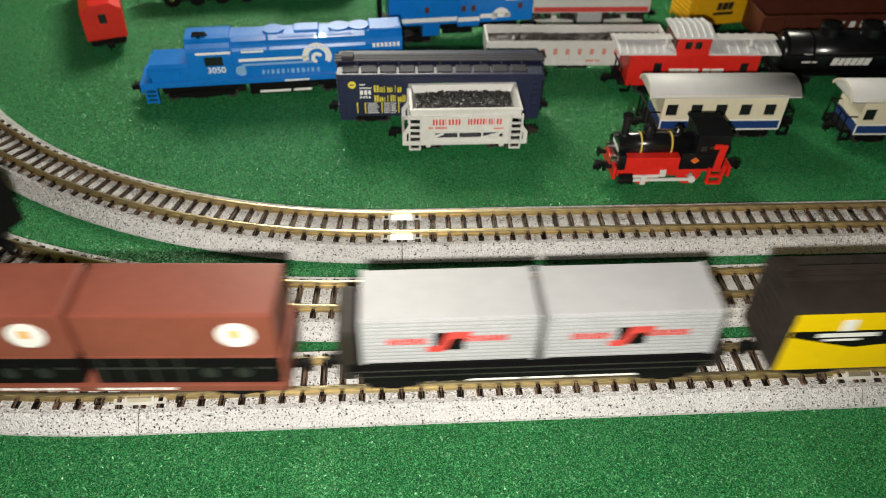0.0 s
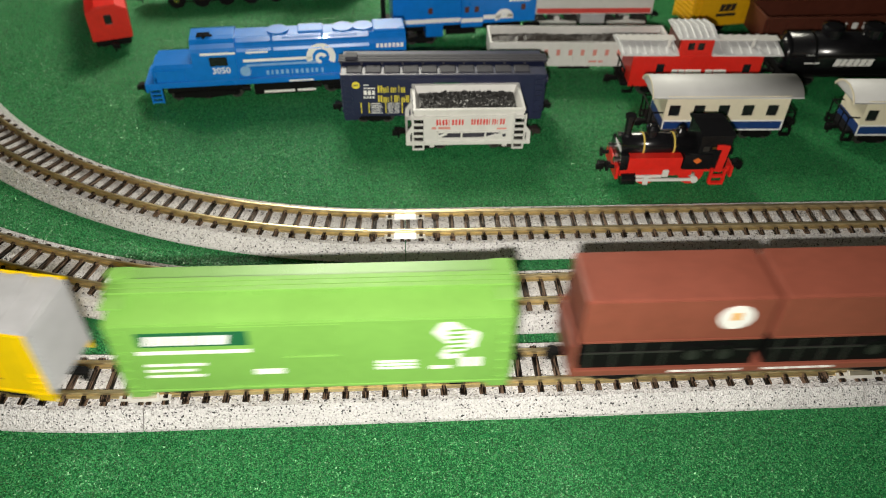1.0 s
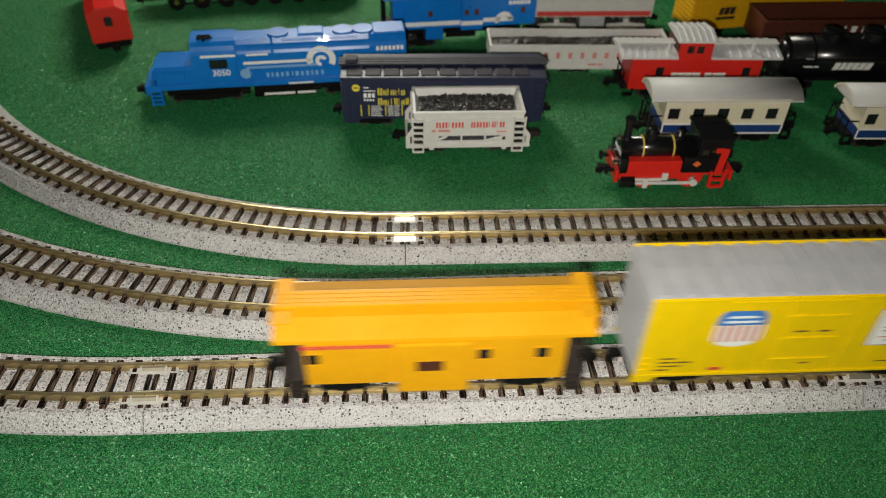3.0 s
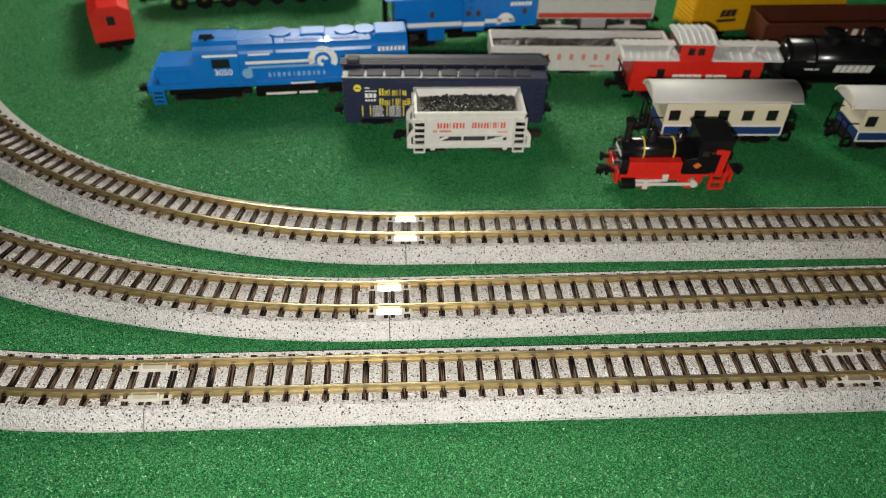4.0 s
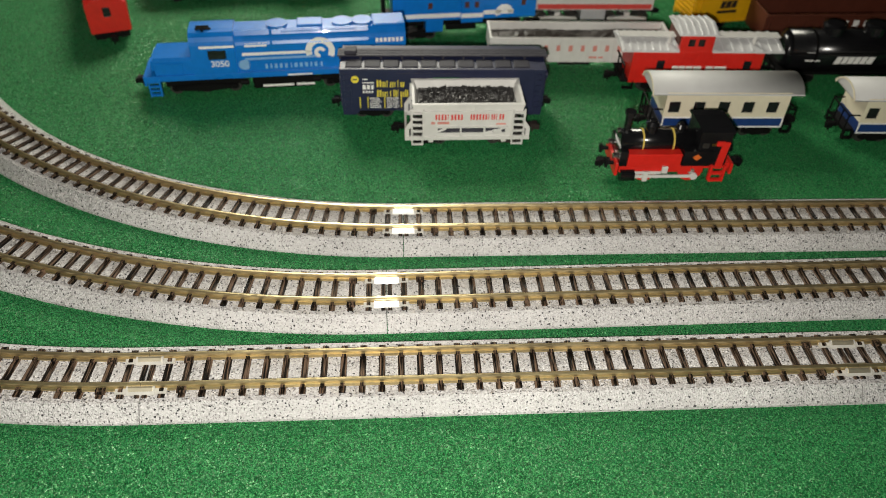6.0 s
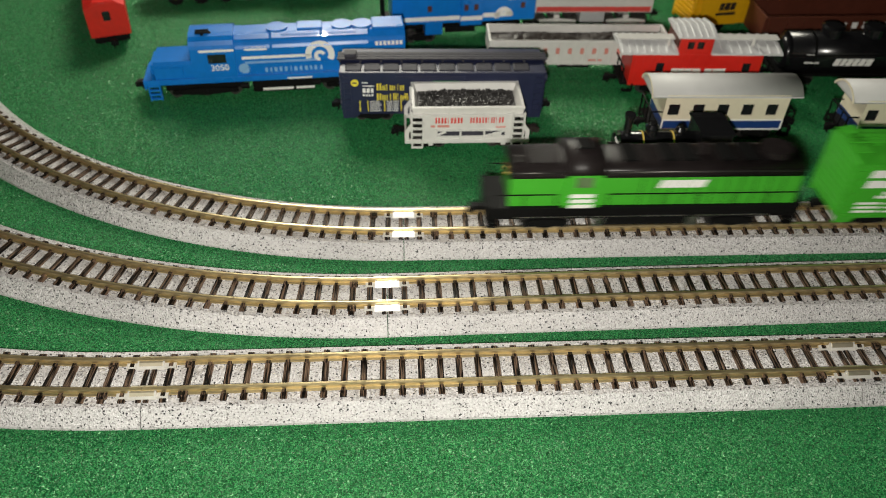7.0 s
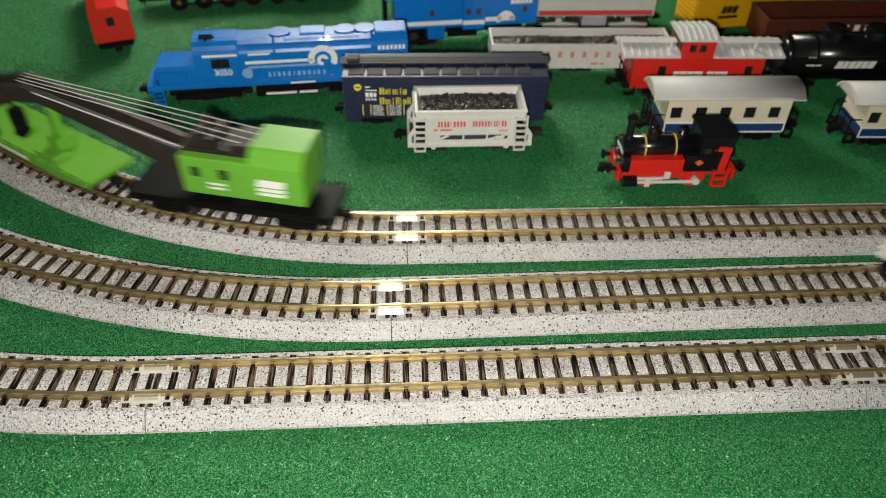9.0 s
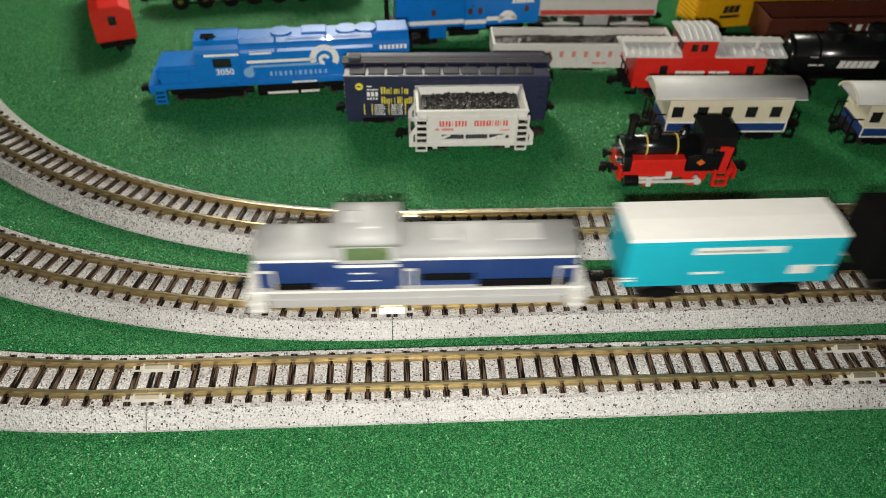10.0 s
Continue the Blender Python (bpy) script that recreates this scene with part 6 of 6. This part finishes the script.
def red_caboose():
    L = 60.0
    w = 17.0
    car = thing("caboose", "red caboose with silver roofs and a cupola", "caboose")
    for s in (-1, 1):
        bogie(car, s * 17, BLACK, 8.5, 2, 5)
        coupler(car, s * (L / 2 + 2.4))
    bm = bx(B(), -L / 2 + 1, L / 2 - 5, -w / 2, w / 2, 5.2, 19.4, 0.25)
    part("body", bm, RED, car)
    bm = B()
    for i in range(16):
        x = -L / 2 + 3 + i * 3.1
        bx(bm, x - 0.1, x + 0.1, -w / 2 - 0.08, -w / 2 + 0.1, 6, 19)
    part("plank_line", bm, RED, car)
    for a, b in ((-L / 2 - 4.0, -10.6), (2.9, L / 2 + 2.5)):
        bm = prism(B(), [(-w / 2 - 0.7, 19.2), (-w / 2 - 0.6, 19.9), (0, 21.8), (w / 2 + 0.6, 19.9), (w / 2 + 0.7, 19.2)], a, b)
        r = part("roof", bm, PALESILVER, car, "silver ribbed roof")
        bm = B()
        n = 8
        for i in range(n):
            x = a + 1.2 + i * (b - a - 2.4) / (n - 1)
            prism(bm, [(-w / 2 - 0.3, 19.8), (-w / 2 - 0.3, 20.4), (0, 22.3), (w / 2 + 0.3, 20.4), (w / 2 + 0.3, 19.8)], x - 0.45, x + 0.45)
        part("roof_rib", bm, PALESILVER, r)
        bm = bx(B(), a, b, -2.2, 2.2, 22.6, 23.1, 0.1)
        part("roofwalk", bm, OFFWHITE, r)
    bm = bx(B(), -10.6, 2.9, -w / 2 + 0.1, w / 2 - 0.1, 19.0, 26.4, 0.3)
    c = part("cupola", bm, RED, car, "red cupola")
    bm = prism(B(), [(-w / 2 - 0.5, 26.2), (-w / 2 - 0.4, 26.8), (0, 28.6), (w / 2 + 0.4, 26.8), (w / 2 + 0.5, 26.2)], -11.9, 4.1)
    part("cupola_roof", bm, PALESILVER, c, "silver cupola roof")
    bm = B()
    for i in range(6):
        x = -10.6 + i * 2.7
        prism(bm, [(-w / 2 - 0.2, 26.8), (-w / 2 - 0.2, 27.3), (0, 29.1), (w / 2 + 0.2, 27.3), (w / 2 + 0.2, 26.8)], x - 0.35, x + 0.35)
    part("cupola_rib", bm, PALESILVER, c)
    for x in (-6.2, -2.2):
        bm = bx(B(), x - 1.3, x + 1.3, -w / 2 - 0.05, -w / 2 + 0.2, 21.6, 24.6, 0.1)
        part("cupola_window", bm, GLASS, c)
    bm = B()
    bx(bm, -11.0, -10.4, -7, 7, 21.4, 24.8)
    part("cupola_front_window", bm, DARKBROWN, c)
    for x in (-17, 19):
        bm = bx(B(), x - 1.6, x + 1.6, -w / 2 - 0.1, -w / 2 + 0.2, 11.5, 15.4, 0.1)
        part("window", bm, GLASS, car)
    bars(car, "print_bar", WHITE, -w / 2 - 0.02, -12.0, 11.2, [2.6, 2.6, 2.8, 3.4], 1.8, 0.25)
    bars(car, "print_bar", WHITE, -w / 2 - 0.02, 2, 11.2, [3.0, 5.2], 1.8, 0.4)
    for s in (-1, 1):
        bm = B()
        bx(bm, s * (L / 2 - 5), s * (L / 2 + 2), -w / 2 + 0.4, w / 2 - 0.4, 5.2, 6.2, 0.2)
        for y in (-7.6, -2.5, 2.5, 7.6):
            cyl(bm, (s * (L / 2 + 1.4), y, 6), (s * (L / 2 + 1.4), y, 12.6), 0.35, 8)
        cyl(bm, (s * (L / 2 + 1.4), -7.6, 12.4), (s * (L / 2 + 1.4), 7.6, 12.4), 0.35, 8)
        for y in (-1, 1):
            bx(bm, s * (L / 2 - 3), s * (L / 2 + 1), y * 8 - 0.8, y * 8 + 0.8, 2.2, 2.9, 0.1)
            bx(bm, s * (L / 2 - 3.3), s * (L / 2 - 2.7), y * 8 - 0.8, y * 8 + 0.8, 2.2, 6, 0.1)
        part("end_platform", bm, BLACK, car)
    for x, y in ((-14, -4.2), (21, -4.2)):
        bm = cyl(B(), (x, y, 21), (x, y, 24.0), 0.7, 10)
        cyl(bm, (x, y, 24.0), (x + 1.6, y, 24.4), 0.6, 8)
        part("smoke_pipe", bm, OFFWHITE, car)
    return car


def tank_car():
    L = 78.0
    car = thing("tank_wagon", "black tank wagon with two domes and white printing", "freight wagon")
    running_gear(car, L, 12, 9.0)
    bm = cyl(B(), (-L / 2 + 5, 0, 13.4), (L / 2 - 5, 0, 13.4), 8.4, 36)
    for s in (-1, 1):
        cyl(bm, (s * (L / 2 - 5), 0, 13.4), (s * (L / 2 - 2.6), 0, 13.4), 8.4, 36, 5.2)
    part("tank", bm, GLOSSBLACK, car, smooth=True)
    for x in (-24, 24):
        part("tank_band", cyl(B(), (x - 0.5, 0, 13.4), (x + 0.5, 0, 13.4), 8.6, 36), BLACK, car)
    for x in (-16, 2):
        bm = cyl(B(), (x, 0, 20.8), (x, 0, 24.4), 4.4, 24)
        cyl(bm, (x, 0, 24.4), (x, 0, 25.2), 4.8, 24, 3.6)
        part("dome", bm, GLOSSBLACK, car)
    bm = bx(B(), -L / 2, L / 2, -8.4, 8.4, 5.6, 6.8, 0.2)
    for y in (-9.0, 9.0):
        cyl(bm, (-L / 2 + 3, y, 15.5), (L / 2 - 3, y, 15.5), 0.3, 8)
    part("frame", bm, BLACK, car)
    y = -8.05
    bars(car, "print_bar", WHITE, y, -28, 14.8, [4], 0.9)
    bars(car, "print_bar", WHITE, y, -28, 13.2, [3.4], 0.7)
    bars(car, "print_bar", WHITE, y - 0.3, -28, 11.8, [6.4], 0.6)
    bars(car, "name_mark", WHITE, y - 0.4, -15.5, 10.8, [2.6, 2.0, 2.4, 2.2, 2.4, 2.6], 3.2, 0.45, 0.8)
    return car


def long_hopper():
    L = 77.5
    w = 15.0
    car = thing("open_hopper", "pale grey open hopper with dark load and red letters", "freight wagon")
    running_gear(car, L, 12, 9.5)
    z0, z1 = 6.5, 17.6
    for y in (-1, 1):
        part("side_wall", bx(B(), -L / 2 + 1.05, L / 2 - 1.05, y * w / 2 - 0.5, y * w / 2 + 0.5, z0, z1, 0.15), OFFWHITE, car)
        part("top_rail", bx(B(), -L / 2, L / 2, y * (w / 2 + 0.2) - 0.6, y * (w / 2 + 0.2) + 0.6, z1 - 2.0, z1, 0.2), OFFWHITE, car)
    for s in (-1, 1):
        part("end_wall", bx(B(), s * (L / 2 - 1), s * L / 2, -w / 2, w / 2, z0 + 3, z1, 0.2), OFFWHITE, car)
    part("floor_plate", bx(B(), -L / 2 + 1, L / 2 - 1, -w / 2 + 0.4, w / 2 - 0.4, z0, z0 + 1), OFFWHITE, car)
    bm = B()
    for i in range(14):
        x = -L / 2 + 2 + i * (L - 4) / 13
        bx(bm, x - 0.4, x + 0.4, -w / 2 - 0.9, -w / 2, z0, z1 - 1.6, 0.1)
    part("side_rib", bm, OFFWHITE, car)
    # two long mounds of load
    bm = B()
    nx, ny = 60, 12
    grid = [[bm.verts.new((-L / 2 + 1.4 + i * (L - 2.8) / nx, -w / 2 + 0.6 + j * (w - 1.2) / ny, 14.2 + 2.6 * abs(math.sin((i / nx) * 2 * math.pi)) * math.sin(math.pi * j / ny) + 0.5 * noise.noise((i * 0.5, j * 0.5, 0)))) for j in range(ny + 1)] for i in range(nx + 1)]
    for i in range(nx):
        for j in range(ny):
            bm.faces.new((grid[i][j], grid[i + 1][j], grid[i + 1][j + 1], grid[i][j + 1]))
    part("load", bm, SOFTBLACK, car, "dark grey heaped load")
    y = -w / 2 - 0.95
    for k in range(8):
        bars(car, "letter_bar", PALEREDINK, y, -15.5 + k * 5.2, 11.8, [1.6], 2.6)
    bars(car, "small_print", PALEREDINK, y, 4, 8.6, [3.5, 2.0], 0.8, 0.6)
    return car


def blue_body():
    L = 66.0
    w = 17.0
    car = thing("caboose", "blue caboose with white band and arc emblem", "caboose", "blue locomotives")
    running_gear(car, L, 13, 8.5)
    part("body", bx(B(), -L / 2, L / 2, -w / 2, w / 2, 10.0, 24.6, 0.4), BLUE, car)
    bm = prism(B(), [(-w / 2 - 0.5, 24.2), (-w / 2 - 0.3, 25.0), (0, 26.8), (w / 2 + 0.3, 25.0), (w / 2 + 0.5, 24.2)], -L / 2 - 4, L / 2 + 1)
    part("roof", bm, BLUE, car)
    bm = bx(B(), -2, 8, -w / 2 - 1.2, -w / 2 + 0.2, 9.0, 24.0, 0.3)
    part("bay", bm, BLUE, car)
    bm = bx(B(), -18.0, -10.0, -w / 2 + 0.4, w / 2 - 0.4, 4.4, 10.2, 0.4)
    part("tool_box", bm, BLUE, car)
    y = -w / 2
    bars(car, "band", WHITE, y, -L / 2 + 0.2, 11.4, [30.6], 2.0)
    bars(car, "band", WHITE, y - 1.22, -2, 11.4, [10], 2.0)
    bars(car, "band", WHITE, y, 8.5, 12.0, [14], 2.0)
    arc_print(car, 18.2, 12.4, 1.8, 4.2, 0, 200, y, WHITE)
    bars(car, "name_mark", WHITE, y, 20.0, 19.8, [1.4] * 6, 1.7, 0.3)
    for x, z in ((-16, 17.0), (0.5, 17.4), (5.0, 17.4), (27, 17.0)):
        o = -1.25 if -2 < x < 8 else 0
        bm = bx(B(), x - 1.0, x + 1.0, y + o - 0.1, y + o + 0.2, z - 1.3, z + 1.4, 0.1)
        part("window", bm, DARKBROWN, car)
    bm = B()
    for yy in (-7, 0, 7):
        cyl(bm, (-L / 2 - 3.6, yy, 8), (-L / 2 - 3.6, yy, 24), 0.5, 8)
    bx(bm, -L / 2 - 4, -L / 2, -w / 2, w / 2, 7.5, 9.5, 0.2)
    part("end_platform", bm, BLACK, car)
    return car


def silver_coach():
    L = 57.0
    w = 17.0
    car = thing("passenger_coach", "silver coach with red stripe and grey bogies", "passenger coach")
    for s in (-1, 1):
        bogie(car, s * 17, OFFWHITE, 8.0, 3, 6)
        coupler(car, s * (L / 2))
    part("body", bx(B(), -L / 2, L / 2, -w / 2, w / 2, 8.0, 24, 0.5), OFFWHITE, car)
    bm = prism(B(), [(-w / 2, 23.8), (-w / 2 + 1, 25.2), (0, 26.8), (w / 2 - 1, 25.2), (w / 2, 23.8)], -L / 2, L / 2)
    part("roof", bm, SILVER, car)
    bars(car, "red_stripe", REDINK, -w / 2, -L / 2 + 1, 8.6, [L - 2], 2.4)
    bm = B()
    for z in (13.0, 14.6, 16.2):
        bx(bm, -L / 2 + 0.5, L / 2 - 0.5, -w / 2 - 0.2, -w / 2, z - 0.3, z + 0.3, 0.1)
    part("side_flute", bm, OFFWHITE, car)
    bm = bx(B(), -6, 6, -7.8, 7.8, 2.6, 8.0, 0.5)
    for i in range(2):
        bx(bm, -5 + i * 6, -1.5 + i * 6, -8.2, -7.6, 3.2, 7.4, 0.3)
    part("skirt_box", bm, ROOFGREY, car)
    for i in range(6):
        x = -22.5 + i * 9
        bm = bx(B(), x - 2.4, x + 2.4, -w / 2 - 0.1, -w / 2 + 0.2, 17.6, 21.0, 0.2)
        part("window", bm, GLASS, car)
    return car


def yellow_reefer():
    L = 80.0
    car = covered_boxcar(L, 19, 5.0, 25.0, 26.6, 27.6, OCHRE, "refrigerator_car", "ochre yellow refrigerator car with dark emblem")
    bars(car, "emblem", SOFTBLACK, -9.55, -27, 12, [2.2, 2.6, 2.4], 3.6, 0.4, 0.6)
    bars(car, "emblem", SOFTBLACK, -9.55, -28, 9.6, [10], 1.4)
    door(car, -6, 6, 6.4, 23.4, -9.45, OCHRE, 0)
    return car


def brown_hopper():
    L = 92.0
    w = 19.0
    car = thing("open_hopper", "dark oxide brown open gondola with white letters", "freight wagon")
    running_gear(car, L, 13, 9.5)
    z0, z1 = 6.0, 18.0
    for y in (-1, 1):
        part("side_wall", bx(B(), -L / 2 + 1.05, L / 2 - 1.05, y * (w / 2) - 0.5, y * (w / 2) + 0.5, z0, z1, 0.15), DARKBROWN, car)
        part("top_rail", bx(B(), -L / 2, L / 2, y * (w / 2) - 0.9, y * (w / 2) + 0.9, z1 - 1.2, z1, 0.25), DARKBROWN, car)
    for s in (-1, 1):
        part("end_wall", bx(B(), s * (L / 2 - 1), s * L / 2, -w / 2, w / 2, z0, z1, 0.2), DARKBROWN, car)
    part("floor_plate", bx(B(), -L / 2 + 1, L / 2 - 1, -w / 2, w / 2, z0, z0 + 2), DARKBROWN, car)
    bm = B()
    for i in range(12):
        x = -L / 2 + 3 + i * (L - 6) / 11
        bx(bm, x - 0.5, x + 0.5, -w / 2 - 1.1, -w / 2, z0, z1 - 1, 0.1)
    part("side_rib", bm, DARKBROWN, car)
    bars(car, "letter_bar", WHITE, -w / 2 - 1.15, -14, 12.6, [2.6, 1.0, 2.6, 2.6, 2.6, 2.6, 1.0], 2.8, 2.6)
    return car


def red_van():
    L = 70.0
    w = 17.0
    car = thing("caboose", "orange-red caboose seen from its closed end", "caboose")
    running_gear(car, L, 12, 8.5)
    bm = prism(B(), [(-w / 2, 6.0), (-w / 2, 19.0), (-w / 4, 21.6), (w / 4, 21.6), (w / 2, 19.0), (w / 2, 6.0)], -L / 2, L / 2)
    bmesh.ops.bevel(bm, geom=[e for e in bm.edges if abs(e.verts[0].co.x - e.verts[1].co.x) < 0.01], offset=0.5, segments=2, affect="EDGES")
    part("body", bm, RED, car)
    for s in (-1, 1):
        bm = bx(B(), s * (L / 2 - 0.2), s * (L / 2 + 0.15), -1.6, 1.6, 13.4, 17.6, 0.5)
        part("end_window", bm, GLASS, car)
        bm = bx(B(), s * (L / 2 - 3), s * (L / 2 - 0.5), -7.4, 7.4, 3.2, 6.4, 0.4)
        part("end_sill", bm, BLACK, car)
    return car


def black_engine():
    L = 104.0
    car = thing("steam_locomotive", "black locomotive with small bright wheel hubs", "locomotive")
    bm = bx(B(), -L / 2, L / 2, -7, 7, 6.0, 12, 0.4)
    bx(bm, -L / 2 + 6, L / 2 - 40, -6, 6, 11.5, 20, 2.0)
    bx(bm, L / 2 - 38, L / 2 - 4, -8, 8, 11.5, 25, 0.8)
    part("body", bm, BLACK, car)
    for i in range(7):
        x = -38 + i * 12.0
        for s in (-1, 1):
            bm = cyl(B(), (x, s * 4.4, 4.2), (x, s * 6.2, 4.2), 4.2, 22)
            wl = part("wheel", bm, BLACK, car)
            bm = cyl(B(), (x, s * 6.2, 4.2), (x, s * 6.6, 4.2), 1.3, 14)
            part("hub", bm, BRASS, wl)
    for s in (-1, 1):
        bm = bx(B(), -36, 38, s * 7.1 - 0.3, s * 7.1 + 0.3, 3.2, 4.0, 0.1)
        part("side_rod", bm, BLACK, car)
        coupler(car, s * (L / 2))
    return car


stand(blue_diesel(), -75.6, 159.8, 5.3)
stand(navy_boxcar(), -10.2, 136.8, -0.6)
stand(ore_hopper(), -2.1, 117.4, 0.2)
stand(tank_engine(), 69.4, 92.6, -0.5)
first = stand(coach(), 96.0, 121.6, -1.0)
copy_thing(first, pose(0.1704, 0.1160, 0, 0, 0, -1.5))
stand(red_caboose(), 97.2, 156.0, -1.5)
stand(tank_car(), 172.0, 161.5, -1.0)
stand(long_hopper(), 50.0, 171.6, -1.0)
stand(blue_body(), 2.5, 206.5, 6.0)
stand(silver_coach(), 66.5, 221.0, 0.0)
stand(yellow_reefer(), 149.5, 219.0, 9.0)
stand(brown_hopper(), 184.0, 196.0, 1.0)
stand(red_van(), -165.6, 226.5, 109.0)
stand(black_engine(), -100.0, 252.0, 9.0)


# ---- what moves ----
def along(oval, s, reach, flip=False):
    """Where a car stands whose bogies are at s - reach and s + reach."""
    x0, y0, _ = oval.at(s - reach)
    x1, y1, _ = oval.at(s + reach)
    turn = math.degrees(math.atan2(y1 - y0, x1 - x0)) + (180 if flip else 0)
    return pose((x0 + x1) / 2000, (y0 + y1) / 2000, 0.007, 0, 0, turn)


def between(rows, t):
    """The way gone by a train at a time: straight from row to row."""
    for (t0, a), (t1, b) in zip(rows, rows[1:]):
        if t <= t1:
            break
    return a + (b - a) * (t - t0) / (t1 - t0)


FREIGHT_WAY = [(0.0, 0.0), (0.5, 81.0), (1.0, 162.5), (1.5, 242.0), (2.0, 329.5), (2.2, 366.5), (2.5, 417.5), (2.7, 446.0), (3.8, 624.0), (10.0, 1710.0)]
WORK_WAY = [(0.0, 1285.0), (6.8, 34.2), (7.0, -2.6), (7.2, -39.0), (7.5, -99.6), (8.0, -213.0), (8.5, -315.5), (9.0, -415.0), (10.0, -615.0)]
SHUTTLE_WAY = [(0.0, 1560.0), (9.2, 86.3), (9.5, 26.5), (9.6, 7.0), (10.0, -71.0)]


def motions():
    times = [i / 10 for i in range(101)]
    for car, first, last in FREIGHT:
        c = (first + last) / 2 + 93.0
        walk(car, [(t, along(FRONT, c + between(FREIGHT_WAY, t), (last - first) * 0.33)) for t in times])
    for car, first, last in WORK:
        c = (first + last) / 2 + 26.4
        walk(car, [(t, along(INNER, c + between(WORK_WAY, t), (last - first) * 0.33)) for t in times])
    for car, first, last in SHUTTLE:
        c = (first + last) / 2 + 31.6
        walk(car, [(t, along(MIDDLE, c + between(SHUTTLE_WAY, t), (last - first) * 0.33)) for t in times])


motions()
